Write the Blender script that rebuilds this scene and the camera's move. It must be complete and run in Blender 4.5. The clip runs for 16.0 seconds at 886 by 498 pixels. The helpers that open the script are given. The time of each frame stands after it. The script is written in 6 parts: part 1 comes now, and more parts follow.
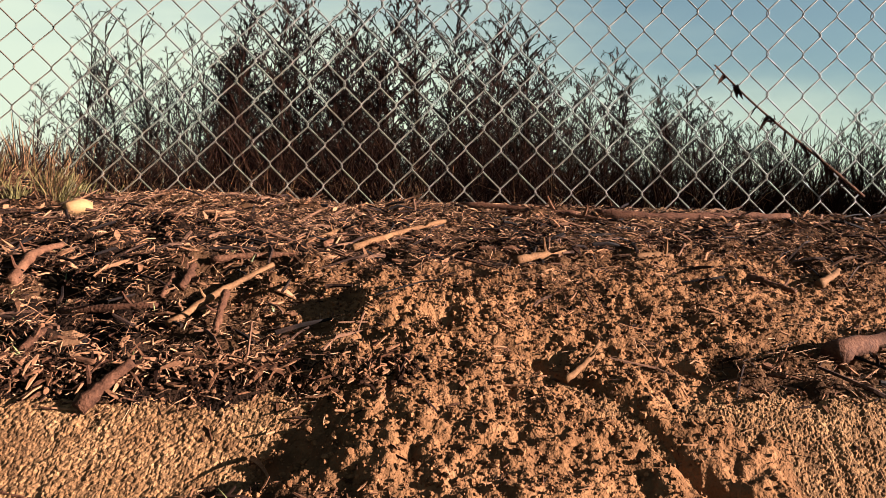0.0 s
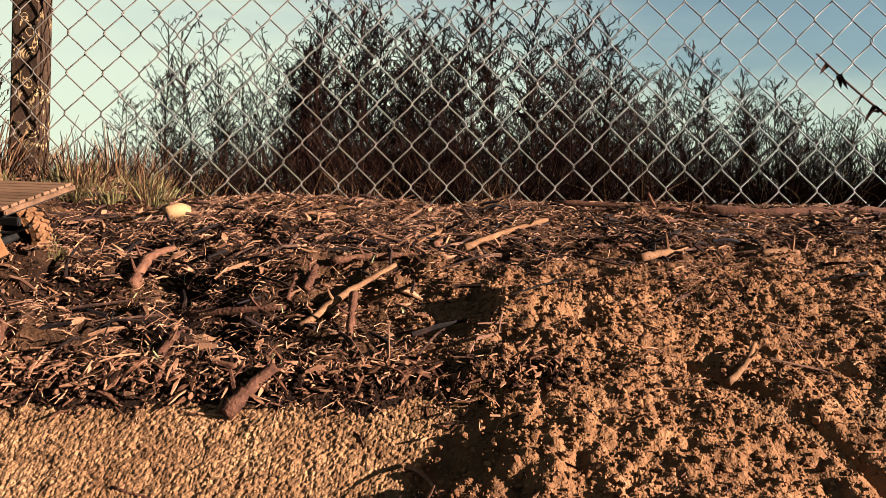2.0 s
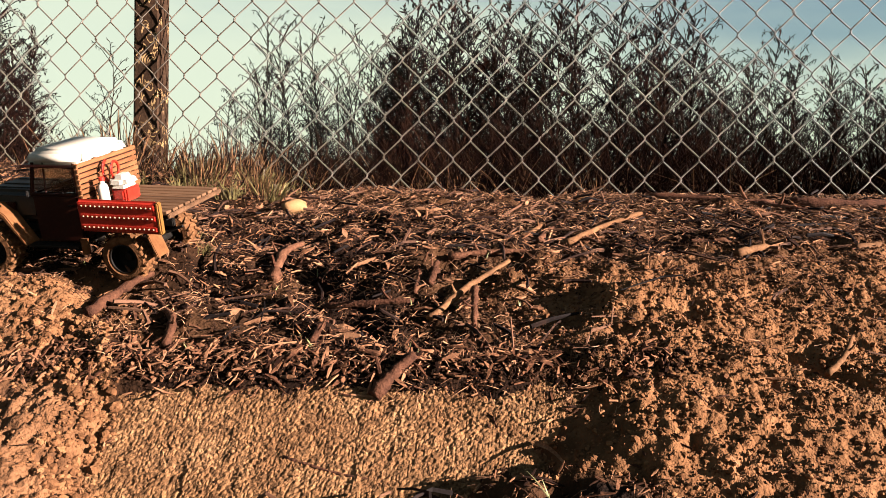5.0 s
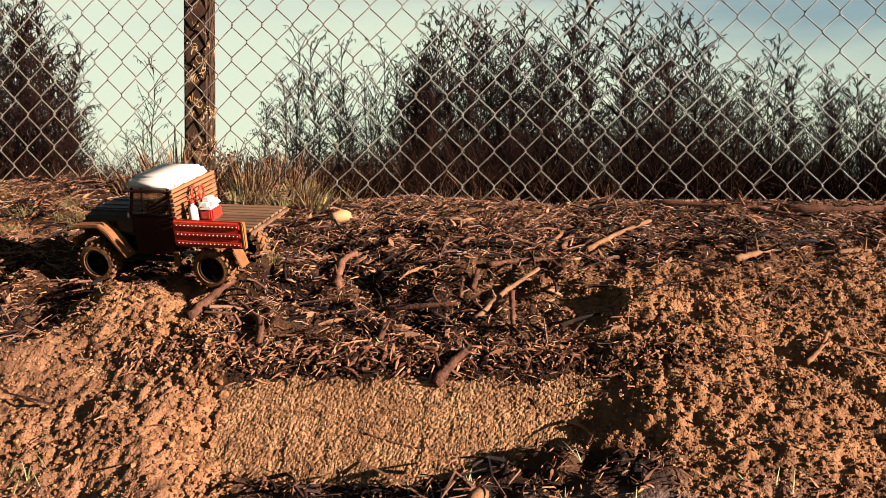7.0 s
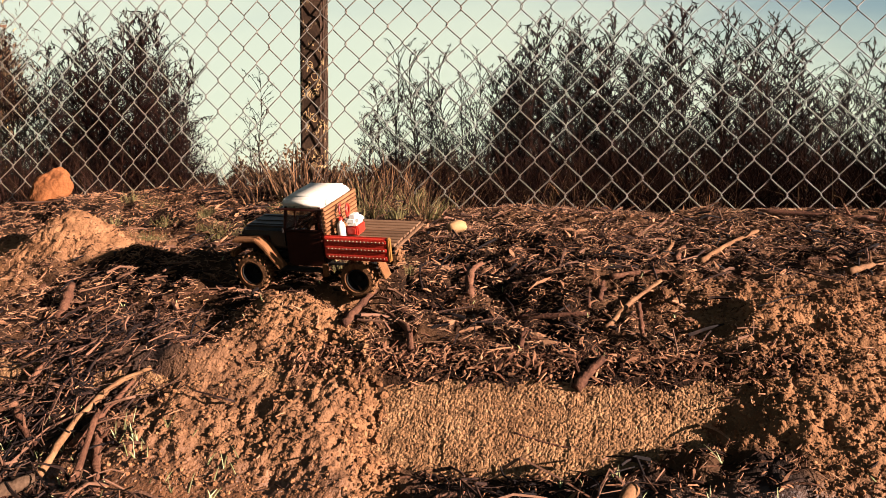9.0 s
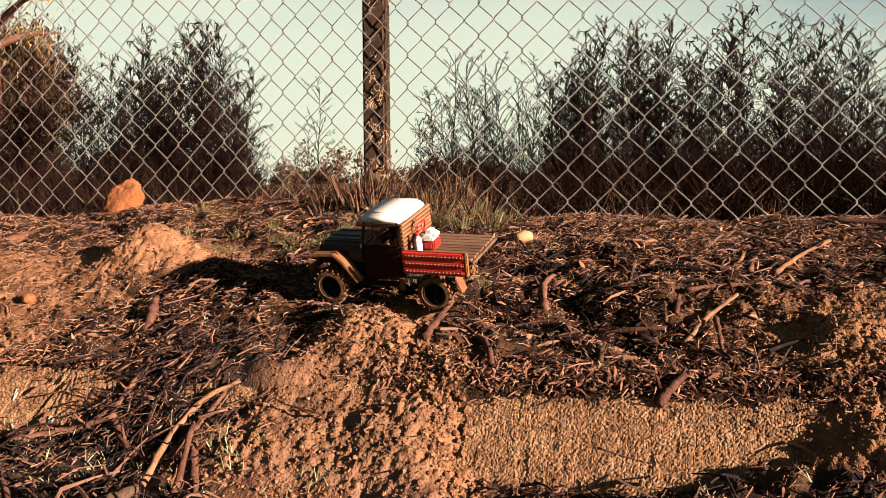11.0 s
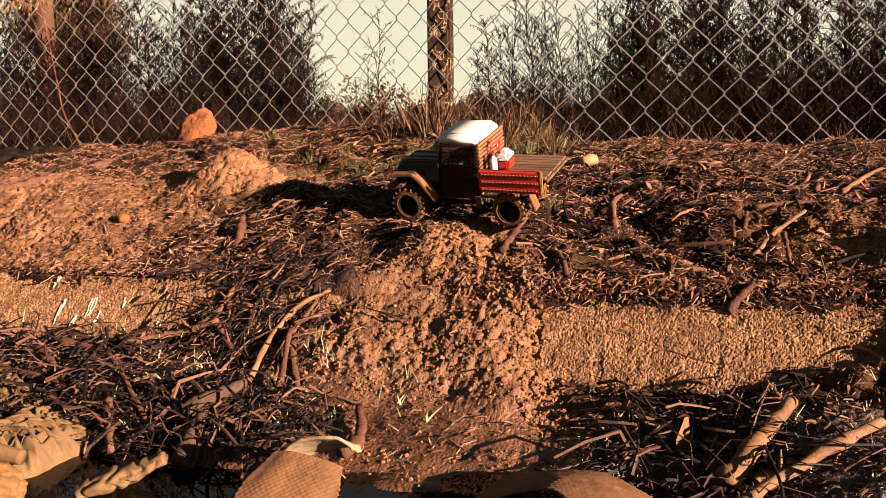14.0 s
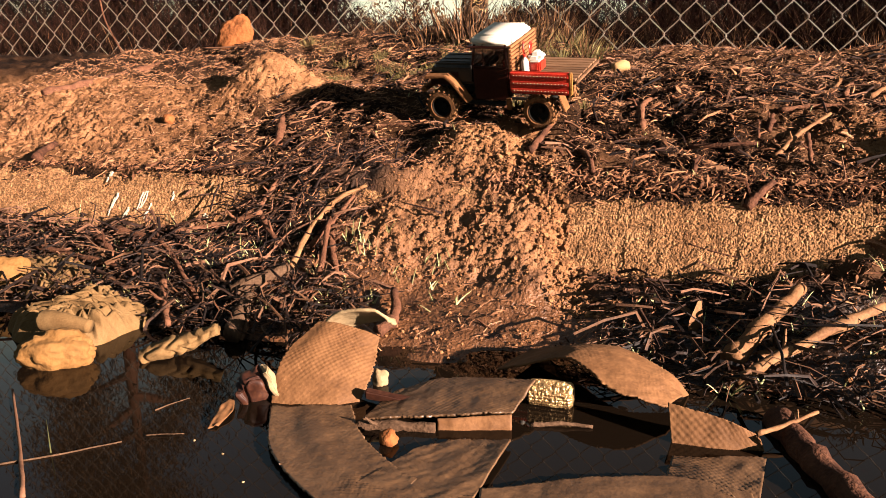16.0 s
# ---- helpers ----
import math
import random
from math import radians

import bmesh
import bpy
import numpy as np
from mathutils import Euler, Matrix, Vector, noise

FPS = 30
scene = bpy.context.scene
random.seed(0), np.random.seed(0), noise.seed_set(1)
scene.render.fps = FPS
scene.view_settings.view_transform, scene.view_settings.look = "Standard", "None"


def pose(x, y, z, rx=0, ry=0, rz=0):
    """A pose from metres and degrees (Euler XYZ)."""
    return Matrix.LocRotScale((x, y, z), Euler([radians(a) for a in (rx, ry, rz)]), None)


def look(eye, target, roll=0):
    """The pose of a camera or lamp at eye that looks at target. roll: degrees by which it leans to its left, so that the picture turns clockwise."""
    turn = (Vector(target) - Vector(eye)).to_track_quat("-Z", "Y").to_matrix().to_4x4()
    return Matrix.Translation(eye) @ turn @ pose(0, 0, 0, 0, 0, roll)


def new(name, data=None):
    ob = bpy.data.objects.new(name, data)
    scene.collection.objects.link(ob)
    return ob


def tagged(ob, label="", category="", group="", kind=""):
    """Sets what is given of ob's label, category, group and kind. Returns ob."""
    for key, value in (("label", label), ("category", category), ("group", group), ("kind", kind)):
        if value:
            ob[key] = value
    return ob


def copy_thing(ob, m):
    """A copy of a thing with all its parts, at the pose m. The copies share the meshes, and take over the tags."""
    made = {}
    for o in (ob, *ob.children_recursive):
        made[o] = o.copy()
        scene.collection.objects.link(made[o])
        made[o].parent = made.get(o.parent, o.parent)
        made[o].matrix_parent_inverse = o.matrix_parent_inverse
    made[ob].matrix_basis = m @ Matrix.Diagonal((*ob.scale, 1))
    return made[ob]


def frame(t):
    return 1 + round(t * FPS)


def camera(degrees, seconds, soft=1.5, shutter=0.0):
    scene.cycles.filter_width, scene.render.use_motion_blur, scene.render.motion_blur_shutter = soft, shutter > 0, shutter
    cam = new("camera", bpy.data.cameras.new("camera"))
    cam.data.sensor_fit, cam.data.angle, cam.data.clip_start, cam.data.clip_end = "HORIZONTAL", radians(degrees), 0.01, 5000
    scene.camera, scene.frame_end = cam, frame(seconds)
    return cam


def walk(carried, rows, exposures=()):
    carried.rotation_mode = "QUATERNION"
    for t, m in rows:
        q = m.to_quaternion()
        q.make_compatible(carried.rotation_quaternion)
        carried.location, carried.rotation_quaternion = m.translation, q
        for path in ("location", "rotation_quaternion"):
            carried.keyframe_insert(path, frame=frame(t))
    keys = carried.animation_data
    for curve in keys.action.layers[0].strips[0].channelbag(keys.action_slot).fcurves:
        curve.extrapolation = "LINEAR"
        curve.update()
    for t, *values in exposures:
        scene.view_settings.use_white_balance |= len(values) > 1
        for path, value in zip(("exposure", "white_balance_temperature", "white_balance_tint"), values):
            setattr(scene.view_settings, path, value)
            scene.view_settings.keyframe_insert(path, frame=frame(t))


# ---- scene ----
DEGREES = 58.1
PATH = [
    (0, 0.2279, -1.4735, -0.0627, 0.2255, -0.4742, -0.0995, 1.56),
    (0.5, 0.2002, -1.4646, -0.0655, 0.1904, -0.4651, -0.0978, 1.34),
    (1, 0.1736, -1.4562, -0.067, 0.1513, -0.4569, -0.0965, 1.05),
    (1.5, 0.1543, -1.4507, -0.0709, 0.1143, -0.452, -0.1013, 0.81),
    (2, 0.1419, -1.4461, -0.0709, 0.0857, -0.4482, -0.1039, 0.72),
    (2.5, 0.134, -1.4468, -0.0745, 0.0571, -0.4505, -0.1134, 0.76),
    (3, 0.129, -1.4478, -0.0737, 0.0322, -0.4536, -0.12, 0.78),
    (3.5, 0.1192, -1.4576, -0.0729, 0.0048, -0.4656, -0.1263, 0.76),
    (4, 0.1085, -1.4786, -0.0671, -0.0201, -0.4887, -0.1257, 0.75),
    (4.2, 0.1047, -1.4837, -0.0632, -0.0272, -0.4942, -0.1223, 0.72),
    (6.3, 0.0948, -1.6381, -0.0222, -0.053, -0.6515, -0.0907, -0.05),
    (6.5, 0.0894, -1.6534, -0.0176, -0.0565, -0.6666, -0.0887, -0.05),
    (7, 0.0778, -1.6846, -0.011, -0.0701, -0.6984, -0.0854, -0.16),
    (7.5, 0.065, -1.7146, -0.002, -0.093, -0.7301, -0.0779, -0.32),
    (8, 0.0446, -1.7419, 0.0074, -0.132, -0.7607, -0.07, -0.35),
    (8.5, 0.0226, -1.7682, 0.016, -0.1779, -0.7917, -0.0637, -0.4),
    (9, 0.0011, -1.7866, 0.0224, -0.2238, -0.8156, -0.0586, -0.51),
    (9.2, -0.0058, -1.79, 0.0236, -0.2408, -0.8213, -0.0568, -0.6),
    (11.3, -0.0492, -1.8188, 0.0515, -0.3266, -0.8617, -0.0323, -1.08),
    (11.5, -0.0539, -1.8187, 0.0469, -0.3334, -0.8621, -0.0356, -1.09),
    (12, -0.0633, -1.8203, 0.0404, -0.348, -0.8656, -0.0455, -1.18),
    (12.5, -0.0713, -1.8295, 0.0341, -0.3649, -0.8783, -0.0611, -1.29),
    (13, -0.0743, -1.848, 0.0352, -0.3768, -0.9013, -0.0756, -1.39),
    (13.5, -0.0738, -1.8697, 0.0348, -0.3871, -0.9294, -0.0982, -1.37),
    (14, -0.0714, -1.8936, 0.0297, -0.396, -0.9616, -0.1316, -1.38),
    (14.5, -0.0662, -1.9148, 0.0229, -0.4012, -0.9919, -0.1667, -1.31),
    (15, -0.0609, -1.927, 0.0179, -0.4047, -1.0133, -0.1986, -1.2),
    (15.5, -0.0558, -1.9393, 0.0113, -0.4075, -1.0342, -0.2276, -1.13),
    (16, -0.0494, -1.9525, 0.0067, -0.4062, -1.0547, -0.2516, -1.1),
]
cam = camera(DEGREES, 16.0, soft=0.65)
walk(cam, [(t, look((a, b, c), (d, e, f), r)) for t, a, b, c, d, e, f, r in PATH],
     exposures=[(0.0, 3.13, 5520, 0), (4.0, 3.13, 5660, 1), (7.0, 3.09, 5720, 2), (9.0, 3.10, 5780, 5), (12.5, 3.08, 5820, 6), (14.5, 3.07, 6450, 15), (15.3, 3.27, 6450, 12), (16.0, 3.38, 6200, 5)])

# ---------------------------------------------------------------- light
SUN_ELEV, SUN_AZ = 14.5, -15.5          # degrees; azimuth from +x towards +y
to_sun = Vector((math.cos(radians(SUN_ELEV)) * math.cos(radians(SUN_AZ)),
                 math.cos(radians(SUN_ELEV)) * math.sin(radians(SUN_AZ)), math.sin(radians(SUN_ELEV))))
sun = new("sun", bpy.data.lights.new("sun", "SUN"))
sun.data.energy, sun.data.angle, sun.data.color = 5.0, radians(0.6), (1.0, 0.76, 0.64)
sun.matrix_world = look(to_sun * 50, (0, 0, 0))

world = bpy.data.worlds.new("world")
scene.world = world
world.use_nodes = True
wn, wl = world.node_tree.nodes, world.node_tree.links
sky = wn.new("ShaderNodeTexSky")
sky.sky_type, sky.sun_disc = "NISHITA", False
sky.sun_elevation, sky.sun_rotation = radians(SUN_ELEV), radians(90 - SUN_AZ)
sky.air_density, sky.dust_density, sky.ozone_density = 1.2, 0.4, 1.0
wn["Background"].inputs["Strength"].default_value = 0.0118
# thin high haze added to brighten the northern and western sky, with faint streaks of cloud
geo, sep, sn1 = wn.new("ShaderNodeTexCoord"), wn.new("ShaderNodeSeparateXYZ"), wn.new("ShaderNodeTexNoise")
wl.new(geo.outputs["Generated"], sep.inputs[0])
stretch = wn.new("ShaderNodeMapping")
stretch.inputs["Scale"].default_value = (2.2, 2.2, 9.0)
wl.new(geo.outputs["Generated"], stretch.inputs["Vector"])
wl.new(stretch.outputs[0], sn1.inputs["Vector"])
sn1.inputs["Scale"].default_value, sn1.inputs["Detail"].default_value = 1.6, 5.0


def calc(op, a, b):
    m = wn.new("ShaderNodeMath")
    m.operation = op
    for i, v in enumerate((a, b)):
        if isinstance(v, (int, float)):
            m.inputs[i].default_value = v
        else:
            wl.new(v, m.inputs[i])
    return m.outputs[0]


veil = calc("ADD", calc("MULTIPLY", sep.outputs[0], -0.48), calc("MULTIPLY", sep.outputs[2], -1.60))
# fades it to the south, so the unseen sky fills shadows less
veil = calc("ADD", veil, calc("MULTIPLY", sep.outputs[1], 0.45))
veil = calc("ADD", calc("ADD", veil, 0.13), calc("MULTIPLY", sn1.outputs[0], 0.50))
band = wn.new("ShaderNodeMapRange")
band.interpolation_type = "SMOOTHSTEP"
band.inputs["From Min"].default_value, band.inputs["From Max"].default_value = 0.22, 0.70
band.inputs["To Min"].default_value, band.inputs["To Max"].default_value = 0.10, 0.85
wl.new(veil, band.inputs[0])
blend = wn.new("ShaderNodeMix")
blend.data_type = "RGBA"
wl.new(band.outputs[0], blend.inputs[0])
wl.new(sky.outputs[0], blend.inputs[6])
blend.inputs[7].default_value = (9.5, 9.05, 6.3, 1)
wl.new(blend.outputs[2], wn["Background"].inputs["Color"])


# ---------------------------------------------------------------- helpers
def part(name, bm, material, parent=None, label="", smooth=False):
    """Links a bmesh as one mesh object under a thing or under a part."""
    me = bpy.data.meshes.new(name)
    bm.to_mesh(me)
    bm.free()
    if smooth:
        me.polygons.foreach_set("use_smooth", [True] * len(me.polygons))
    me.materials.append(material)
    ob = new(name, me)
    if parent:
        ob.parent = parent
    if label:
        ob["label"] = label
    return ob


def raw(name, verts, faces, material, parent=None, smooth=False):
    me = bpy.data.meshes.new(name)
    me.from_pydata(verts, [], faces)
    me.validate()
    if smooth:
        me.polygons.foreach_set("use_smooth", [True] * len(me.polygons))
    me.materials.append(material)
    ob = new(name, me)
    if parent:
        ob.parent = parent
    return ob


def empty(name, m=None):
    ob = new(name)
    ob.empty_display_size = 0.02
    if m is not None:
        ob.matrix_basis = m
    return ob


def vnoise(x, y, seed=0):
    """Smooth value noise in -1..1 on numpy arrays."""
    xi, yi = np.floor(x).astype(np.int64), np.floor(y).astype(np.int64)
    u, v = x - xi, y - yi
    u, v = u * u * (3 - 2 * u), v * v * (3 - 2 * v)

    def h(a, b):
        n = (a * 374761393 + b * 668265263 + seed * 974634777) & 0x7FFFFFFF
        n = ((n ^ (n >> 13)) * 1274126177) & 0x7FFFFFFF
        return ((n ^ (n >> 16)) & 0xFFFF) / 32767.5 - 1
    return (h(xi, yi) * (1 - u) + h(xi + 1, yi) * u) * (1 - v) + (h(xi, yi + 1) * (1 - u) + h(xi + 1, yi + 1) * u) * v


def cell_value(a, b, seed):
    """One random value in -1..1 to a cell."""
    n = (a.astype(np.int64) * 374761393 + b.astype(np.int64) * 668265263 + seed * 974634777) & 0x7FFFFFFF
    n = ((n ^ (n >> 13)) * 1274126177) & 0x7FFFFFFF
    return ((n ^ (n >> 16)) & 0xFFFF) / 32767.5 - 1


def grains(x, y, cell, seed):
    """Rounded grains, one to a cell, from 0 in the joints to 1 on top."""
    ci, cj = np.floor(x / cell), np.floor(y / cell)
    best = np.zeros_like(x)
    for di in (-1, 0, 1):
        for dj in (-1, 0, 1):
            a, b = ci + di, cj + dj
            v = cell_value(a, b, seed)
            jx, jy = 0.5 + 0.42 * v, 0.5 + 0.42 * cell_value(a, b, seed + 1)
            r = cell * (0.60 + 0.22 * cell_value(a, b, seed + 2))
            d2 = ((x - (a + jx) * cell) ** 2 + (y - (b + jy) * cell) ** 2) / r ** 2
            best = np.maximum(best, np.sqrt(np.clip(1 - d2, 0, 1)) * (0.75 - 0.25 * v))
    return best


def ramp(a, b, x):
    t = np.clip((x - a) / (b - a), 0, 1)
    return t * t * (3 - 2 * t)


def bump_at(x, y, cx, cy, sx, sy, turn=0.0):
    c, s = math.cos(radians(turn)), math.sin(radians(turn))
    dx, dy = x - cx, y - cy
    return np.exp(-((dx * c + dy * s) / sx) ** 2 - ((dy * c - dx * s) / sy) ** 2)


# ---------------------------------------------------------------- terrain
WATER_Z = -0.350


def kerb_y(x):
    return -0.832 + 0.055 * np.clip(x, -2.5, 1.5)


def fans(x, y):
    """How much earth has spilled over the kerb, 0 to 1, right and middle heaps."""
    edge = 0.035 * vnoise(x * 9 + 3, y * 9, 5) + 0.02 * vnoise(x * 30, y * 30, 6)
    spread = 0.35 * np.clip(-0.80 - y, 0, 0.3)
    skirt = 0.72 * np.clip(-0.82 - y, 0, 0.16) + 0.035 * ramp(-0.80, -0.85, y)               # the heap's foot runs out over the kerb
    a = ramp(0.112 - skirt, 0.185 + 0.5 * np.clip(-0.74 - y, 0, 0.1) - 0.6 * skirt, x + 0.7 * edge) * (1 - ramp(0.46 + spread, 0.54 + spread, x + edge))
    b = ramp(-0.87, -0.74 - spread * 0.5, x + edge) * (1 - ramp(-0.45 + spread * 1.4, -0.340 + spread * 2.0, x + edge))
    return a, b


def clay(x, y):
    """Bare yellow clay (1) or dark litter soil (0), the dark also painted where shade falls."""
    a, b = fans(x, y)
    k = kerb_y(x)
    near = ramp(-0.60, -0.70, y) * ramp(-1.12, -1.02, y)
    # near-black soil by this heap's foot paints in its shadow, over dark litter
    a = a * (1 - ramp(-0.90, -0.95, y) * (1 - ramp(0.15, 0.25, x)))
    # dark litter also paints the middle heap's shaded west side
    m = np.maximum(a, ramp(0.0, 0.25, b) * ramp(-0.58, -0.46, x - 0.5 * (y + 0.8))) * near
    m = np.maximum(m, bump_at(x, y, 0.24, -0.70, 0.20, 0.10, 0) * 1.4)
    m = np.maximum(m, bump_at(x, y, 0.60, -0.58, 0.40, 0.17, 6) * 1.1)
    m = np.maximum(m, bump_at(x, y, -0.45, -0.77, 0.09, 0.08) * 1.3)
    m = np.maximum(m, bump_at(x, y, -1.03, -0.47, 0.17, 0.11, 12) * 1.7)
    m = np.maximum(m, 0.85 * ramp(-0.92, -1.08, x) * ramp(-0.36, -0.50, y) * ramp(-0.92, -0.84, y))
    # clay ends in the east; dark litter soil also paints the kerb's shade
    m = np.maximum(m, 0.85 * ramp(-0.16, 0.0, -y - 1.02) * ramp(-0.75, -0.6, x) * (1 - ramp(-0.27, -0.17, x)) * ramp(-1.75, -1.45, y))
    m = np.maximum(m, 0.40 * ramp(-0.38, -0.16, y) * ramp(-0.60, -0.40, x))
    m = np.maximum(m, ramp(0.3, 1.2, y) * 0.7)
    return np.clip(m + 0.25 * vnoise(x * 14, y * 14, 9), 0, 1)


def furrow_x(x, y):
    """The middle of the furrow down the east heap."""
    return 0.313 + 1.22 * (-0.78 - y) + 0.008 * vnoise(y * 40, x * 12, 41) + 0.006 * vnoise(y * 95, x * 30, 42)


def height(x, y, fine=True):
    x, y = np.asarray(x, float), np.asarray(y, float)
    k = kerb_y(x)
    up = 0.005 + 0.205 * np.minimum(y, 0) - 0.028 * ramp(-0.50, -0.80, y)
    up = up - 0.04 * ramp(-0.10, 0.10, y) - 0.06 * np.clip(x - 0.28, 0, 0.6) * ramp(-0.28, -0.50, y)
    low = -0.302 - 0.24 * np.clip(k - 0.11 - y, 0, 0.22) - 0.10 * np.clip(k - 0.33 - y, 0, 0.45)
    low = low + 0.10 * ramp(-1.75, -2.3, y)
    # the mulch lies lower between truck and fence
    up = up - 0.021 * ramp(-0.60, -0.48, y) * ramp(-0.60, -0.30, x) * (1 - 0.75 * ramp(0.25, 0.40, x) * (1 - ramp(-0.45, -0.25, y))) - 0.011 * ramp(-0.20, 0.0, y) * ramp(-0.60, -0.30, x)
    up = up - 0.026 * ramp(-1.30, -1.80, x) * ramp(-0.35, 0.0, y)
    z = up + (low - up) * ramp(0.012, -0.085, y - k)
    low_heap = ramp(-0.62, -0.80, x) * ramp(-1.12, -1.00, y) * ramp(-0.88, -0.94, y)
    # low bank whose near-black soil paints the shaded litter by the kerb
    dark_bank = ramp(-0.08, 0.04, x) * (1 - ramp(0.14, 0.22, x)) * ramp(-1.13, -1.06, y) * ramp(-0.87, -0.93, y)
    z = z + 0.012 * low_heap + 0.014 * dark_bank
    a, b = fans(x, y)
    slope_a = -0.116 - 0.018 * ramp(-0.82, -0.71, y) - 0.11 * np.clip(x - 0.18, 0, 0.5) - 0.58 * np.clip(-0.70 - y, 0, 0.34)
    slope_b = -0.138 - 0.034 * ramp(-0.49, -0.58, x) * ramp(-0.90, -0.83, y) - 0.56 * np.clip(-0.735 - y, 0, 0.26)
    wa, wb = a * ramp(-0.66, -0.72, y) * ramp(-1.20, -1.05, y), b * ramp(-0.68, -0.75, y) * ramp(-1.06, -0.96, y)
    o = k - y
    kerb = np.where((o > -0.07) & (o < 0.125), -0.215 - np.maximum(o, 0) * 1.02, -9.0)
    for w, slope in ((wa, slope_a), (wb, slope_b)):          # the heaps thin out over the kerb
        z = z + np.maximum(kerb - z, 0.0) * ramp(0.0, 0.12, w)
        z = z + np.maximum(slope - z, 0.0) * w
    # heaps on the slope
    z = z + 0.010 * bump_at(x, y, 0.20, -0.69, 0.12, 0.07)
    z = z + 0.010 * bump_at(x, y, -0.445, -0.760, 0.105, 0.060) + 0.084 * bump_at(x, y, -1.02, -0.47, 0.080, 0.064, 12)
    z = z + 0.013 * bump_at(x, y, -0.365, -1.170, 0.065, 0.022, 12)
    z = z + 0.005 * bump_at(x, y, -0.66, -0.80, 0.10, 0.07) + 0.02 * bump_at(x, y, -1.35, -0.62, 0.25, 0.15)
    z = z + 0.03 * bump_at(x, y, -0.95, -0.02, 0.35, 0.10) + 0.014 * bump_at(x, y, 0.45, -0.62, 0.18, 0.07, -10)
    # the furrow down the right heap
    fx = furrow_x(x, y)
    z = z - 0.036 * (0.75 + 0.5 * vnoise(y * 30, x * 0, 43)) * np.exp(-((x - fx) / 0.015) ** 2) * ramp(-0.75, -0.785, y) * ramp(-1.0, -0.93, y)
    # hollows in the clay beside it
    z = z - 0.022 * bump_at(x, y, 0.449, -0.765, 0.024, 0.010, -45) - 0.018 * bump_at(x, y, 0.228, -0.725, 0.018, 0.012, 10)
    edge = 0.25 + 0.75 * np.maximum(ramp(0.0, 0.09, y - k), ramp(0.0, 0.03, np.maximum(a, b)))
    near = edge * np.exp(-np.maximum(0, np.hypot(x + 0.4, y + 0.6) - 2.0))
    z = z + near * (1 - 0.75 * ramp(0.1, 0.25, x)) * (0.012 * vnoise(x * 5, y * 5, 1) + 0.008 * vnoise(x * 13, y * 13, 2))
    if fine:
        c = clay(x, y)
        shore = ramp(-1.30, -1.10, y)
        wx, wy = 0.0035 * vnoise(x * 110, y * 110, 7), 0.0035 * vnoise(x * 110, y * 110, 27)
        dry = 0.25 + 0.75 * ramp(-1.05, -0.96, y)
        z = z + near * shore * dry * ((0.0115 - 0.008 * c) * vnoise(x * 38, y * 38, 3) + 0.009 * (1 - c) * vnoise(x * 21, y * 21, 33)
                                      + 0.004 * (1 - c) * (np.abs(vnoise(x * 75, y * 75, 4)) - 0.4)
                                      - c * 0.0050 * ramp(0.30, 0.65, vnoise(x * 42 + 7, y * 36, 31))
                                      + c * (0.0064 - 0.0022 * ramp(0.2, 0.35, x)) * (grains(x + wx, y + wy, 0.0118, 61) - 0.5)
                                      + c * 0.0036 * (grains(x - wy, y + wx, 0.0068, 71) - 0.5)
                                      + (0.0010 + 0.0015 * c) * vnoise(x * 210, y * 210, 17))
    far = np.maximum(np.hypot(x, y) - 4, 0)
    return z + 0.4 * (1 - np.exp(-far / 60)) * vnoise(x * 0.05, y * 0.05, 8)


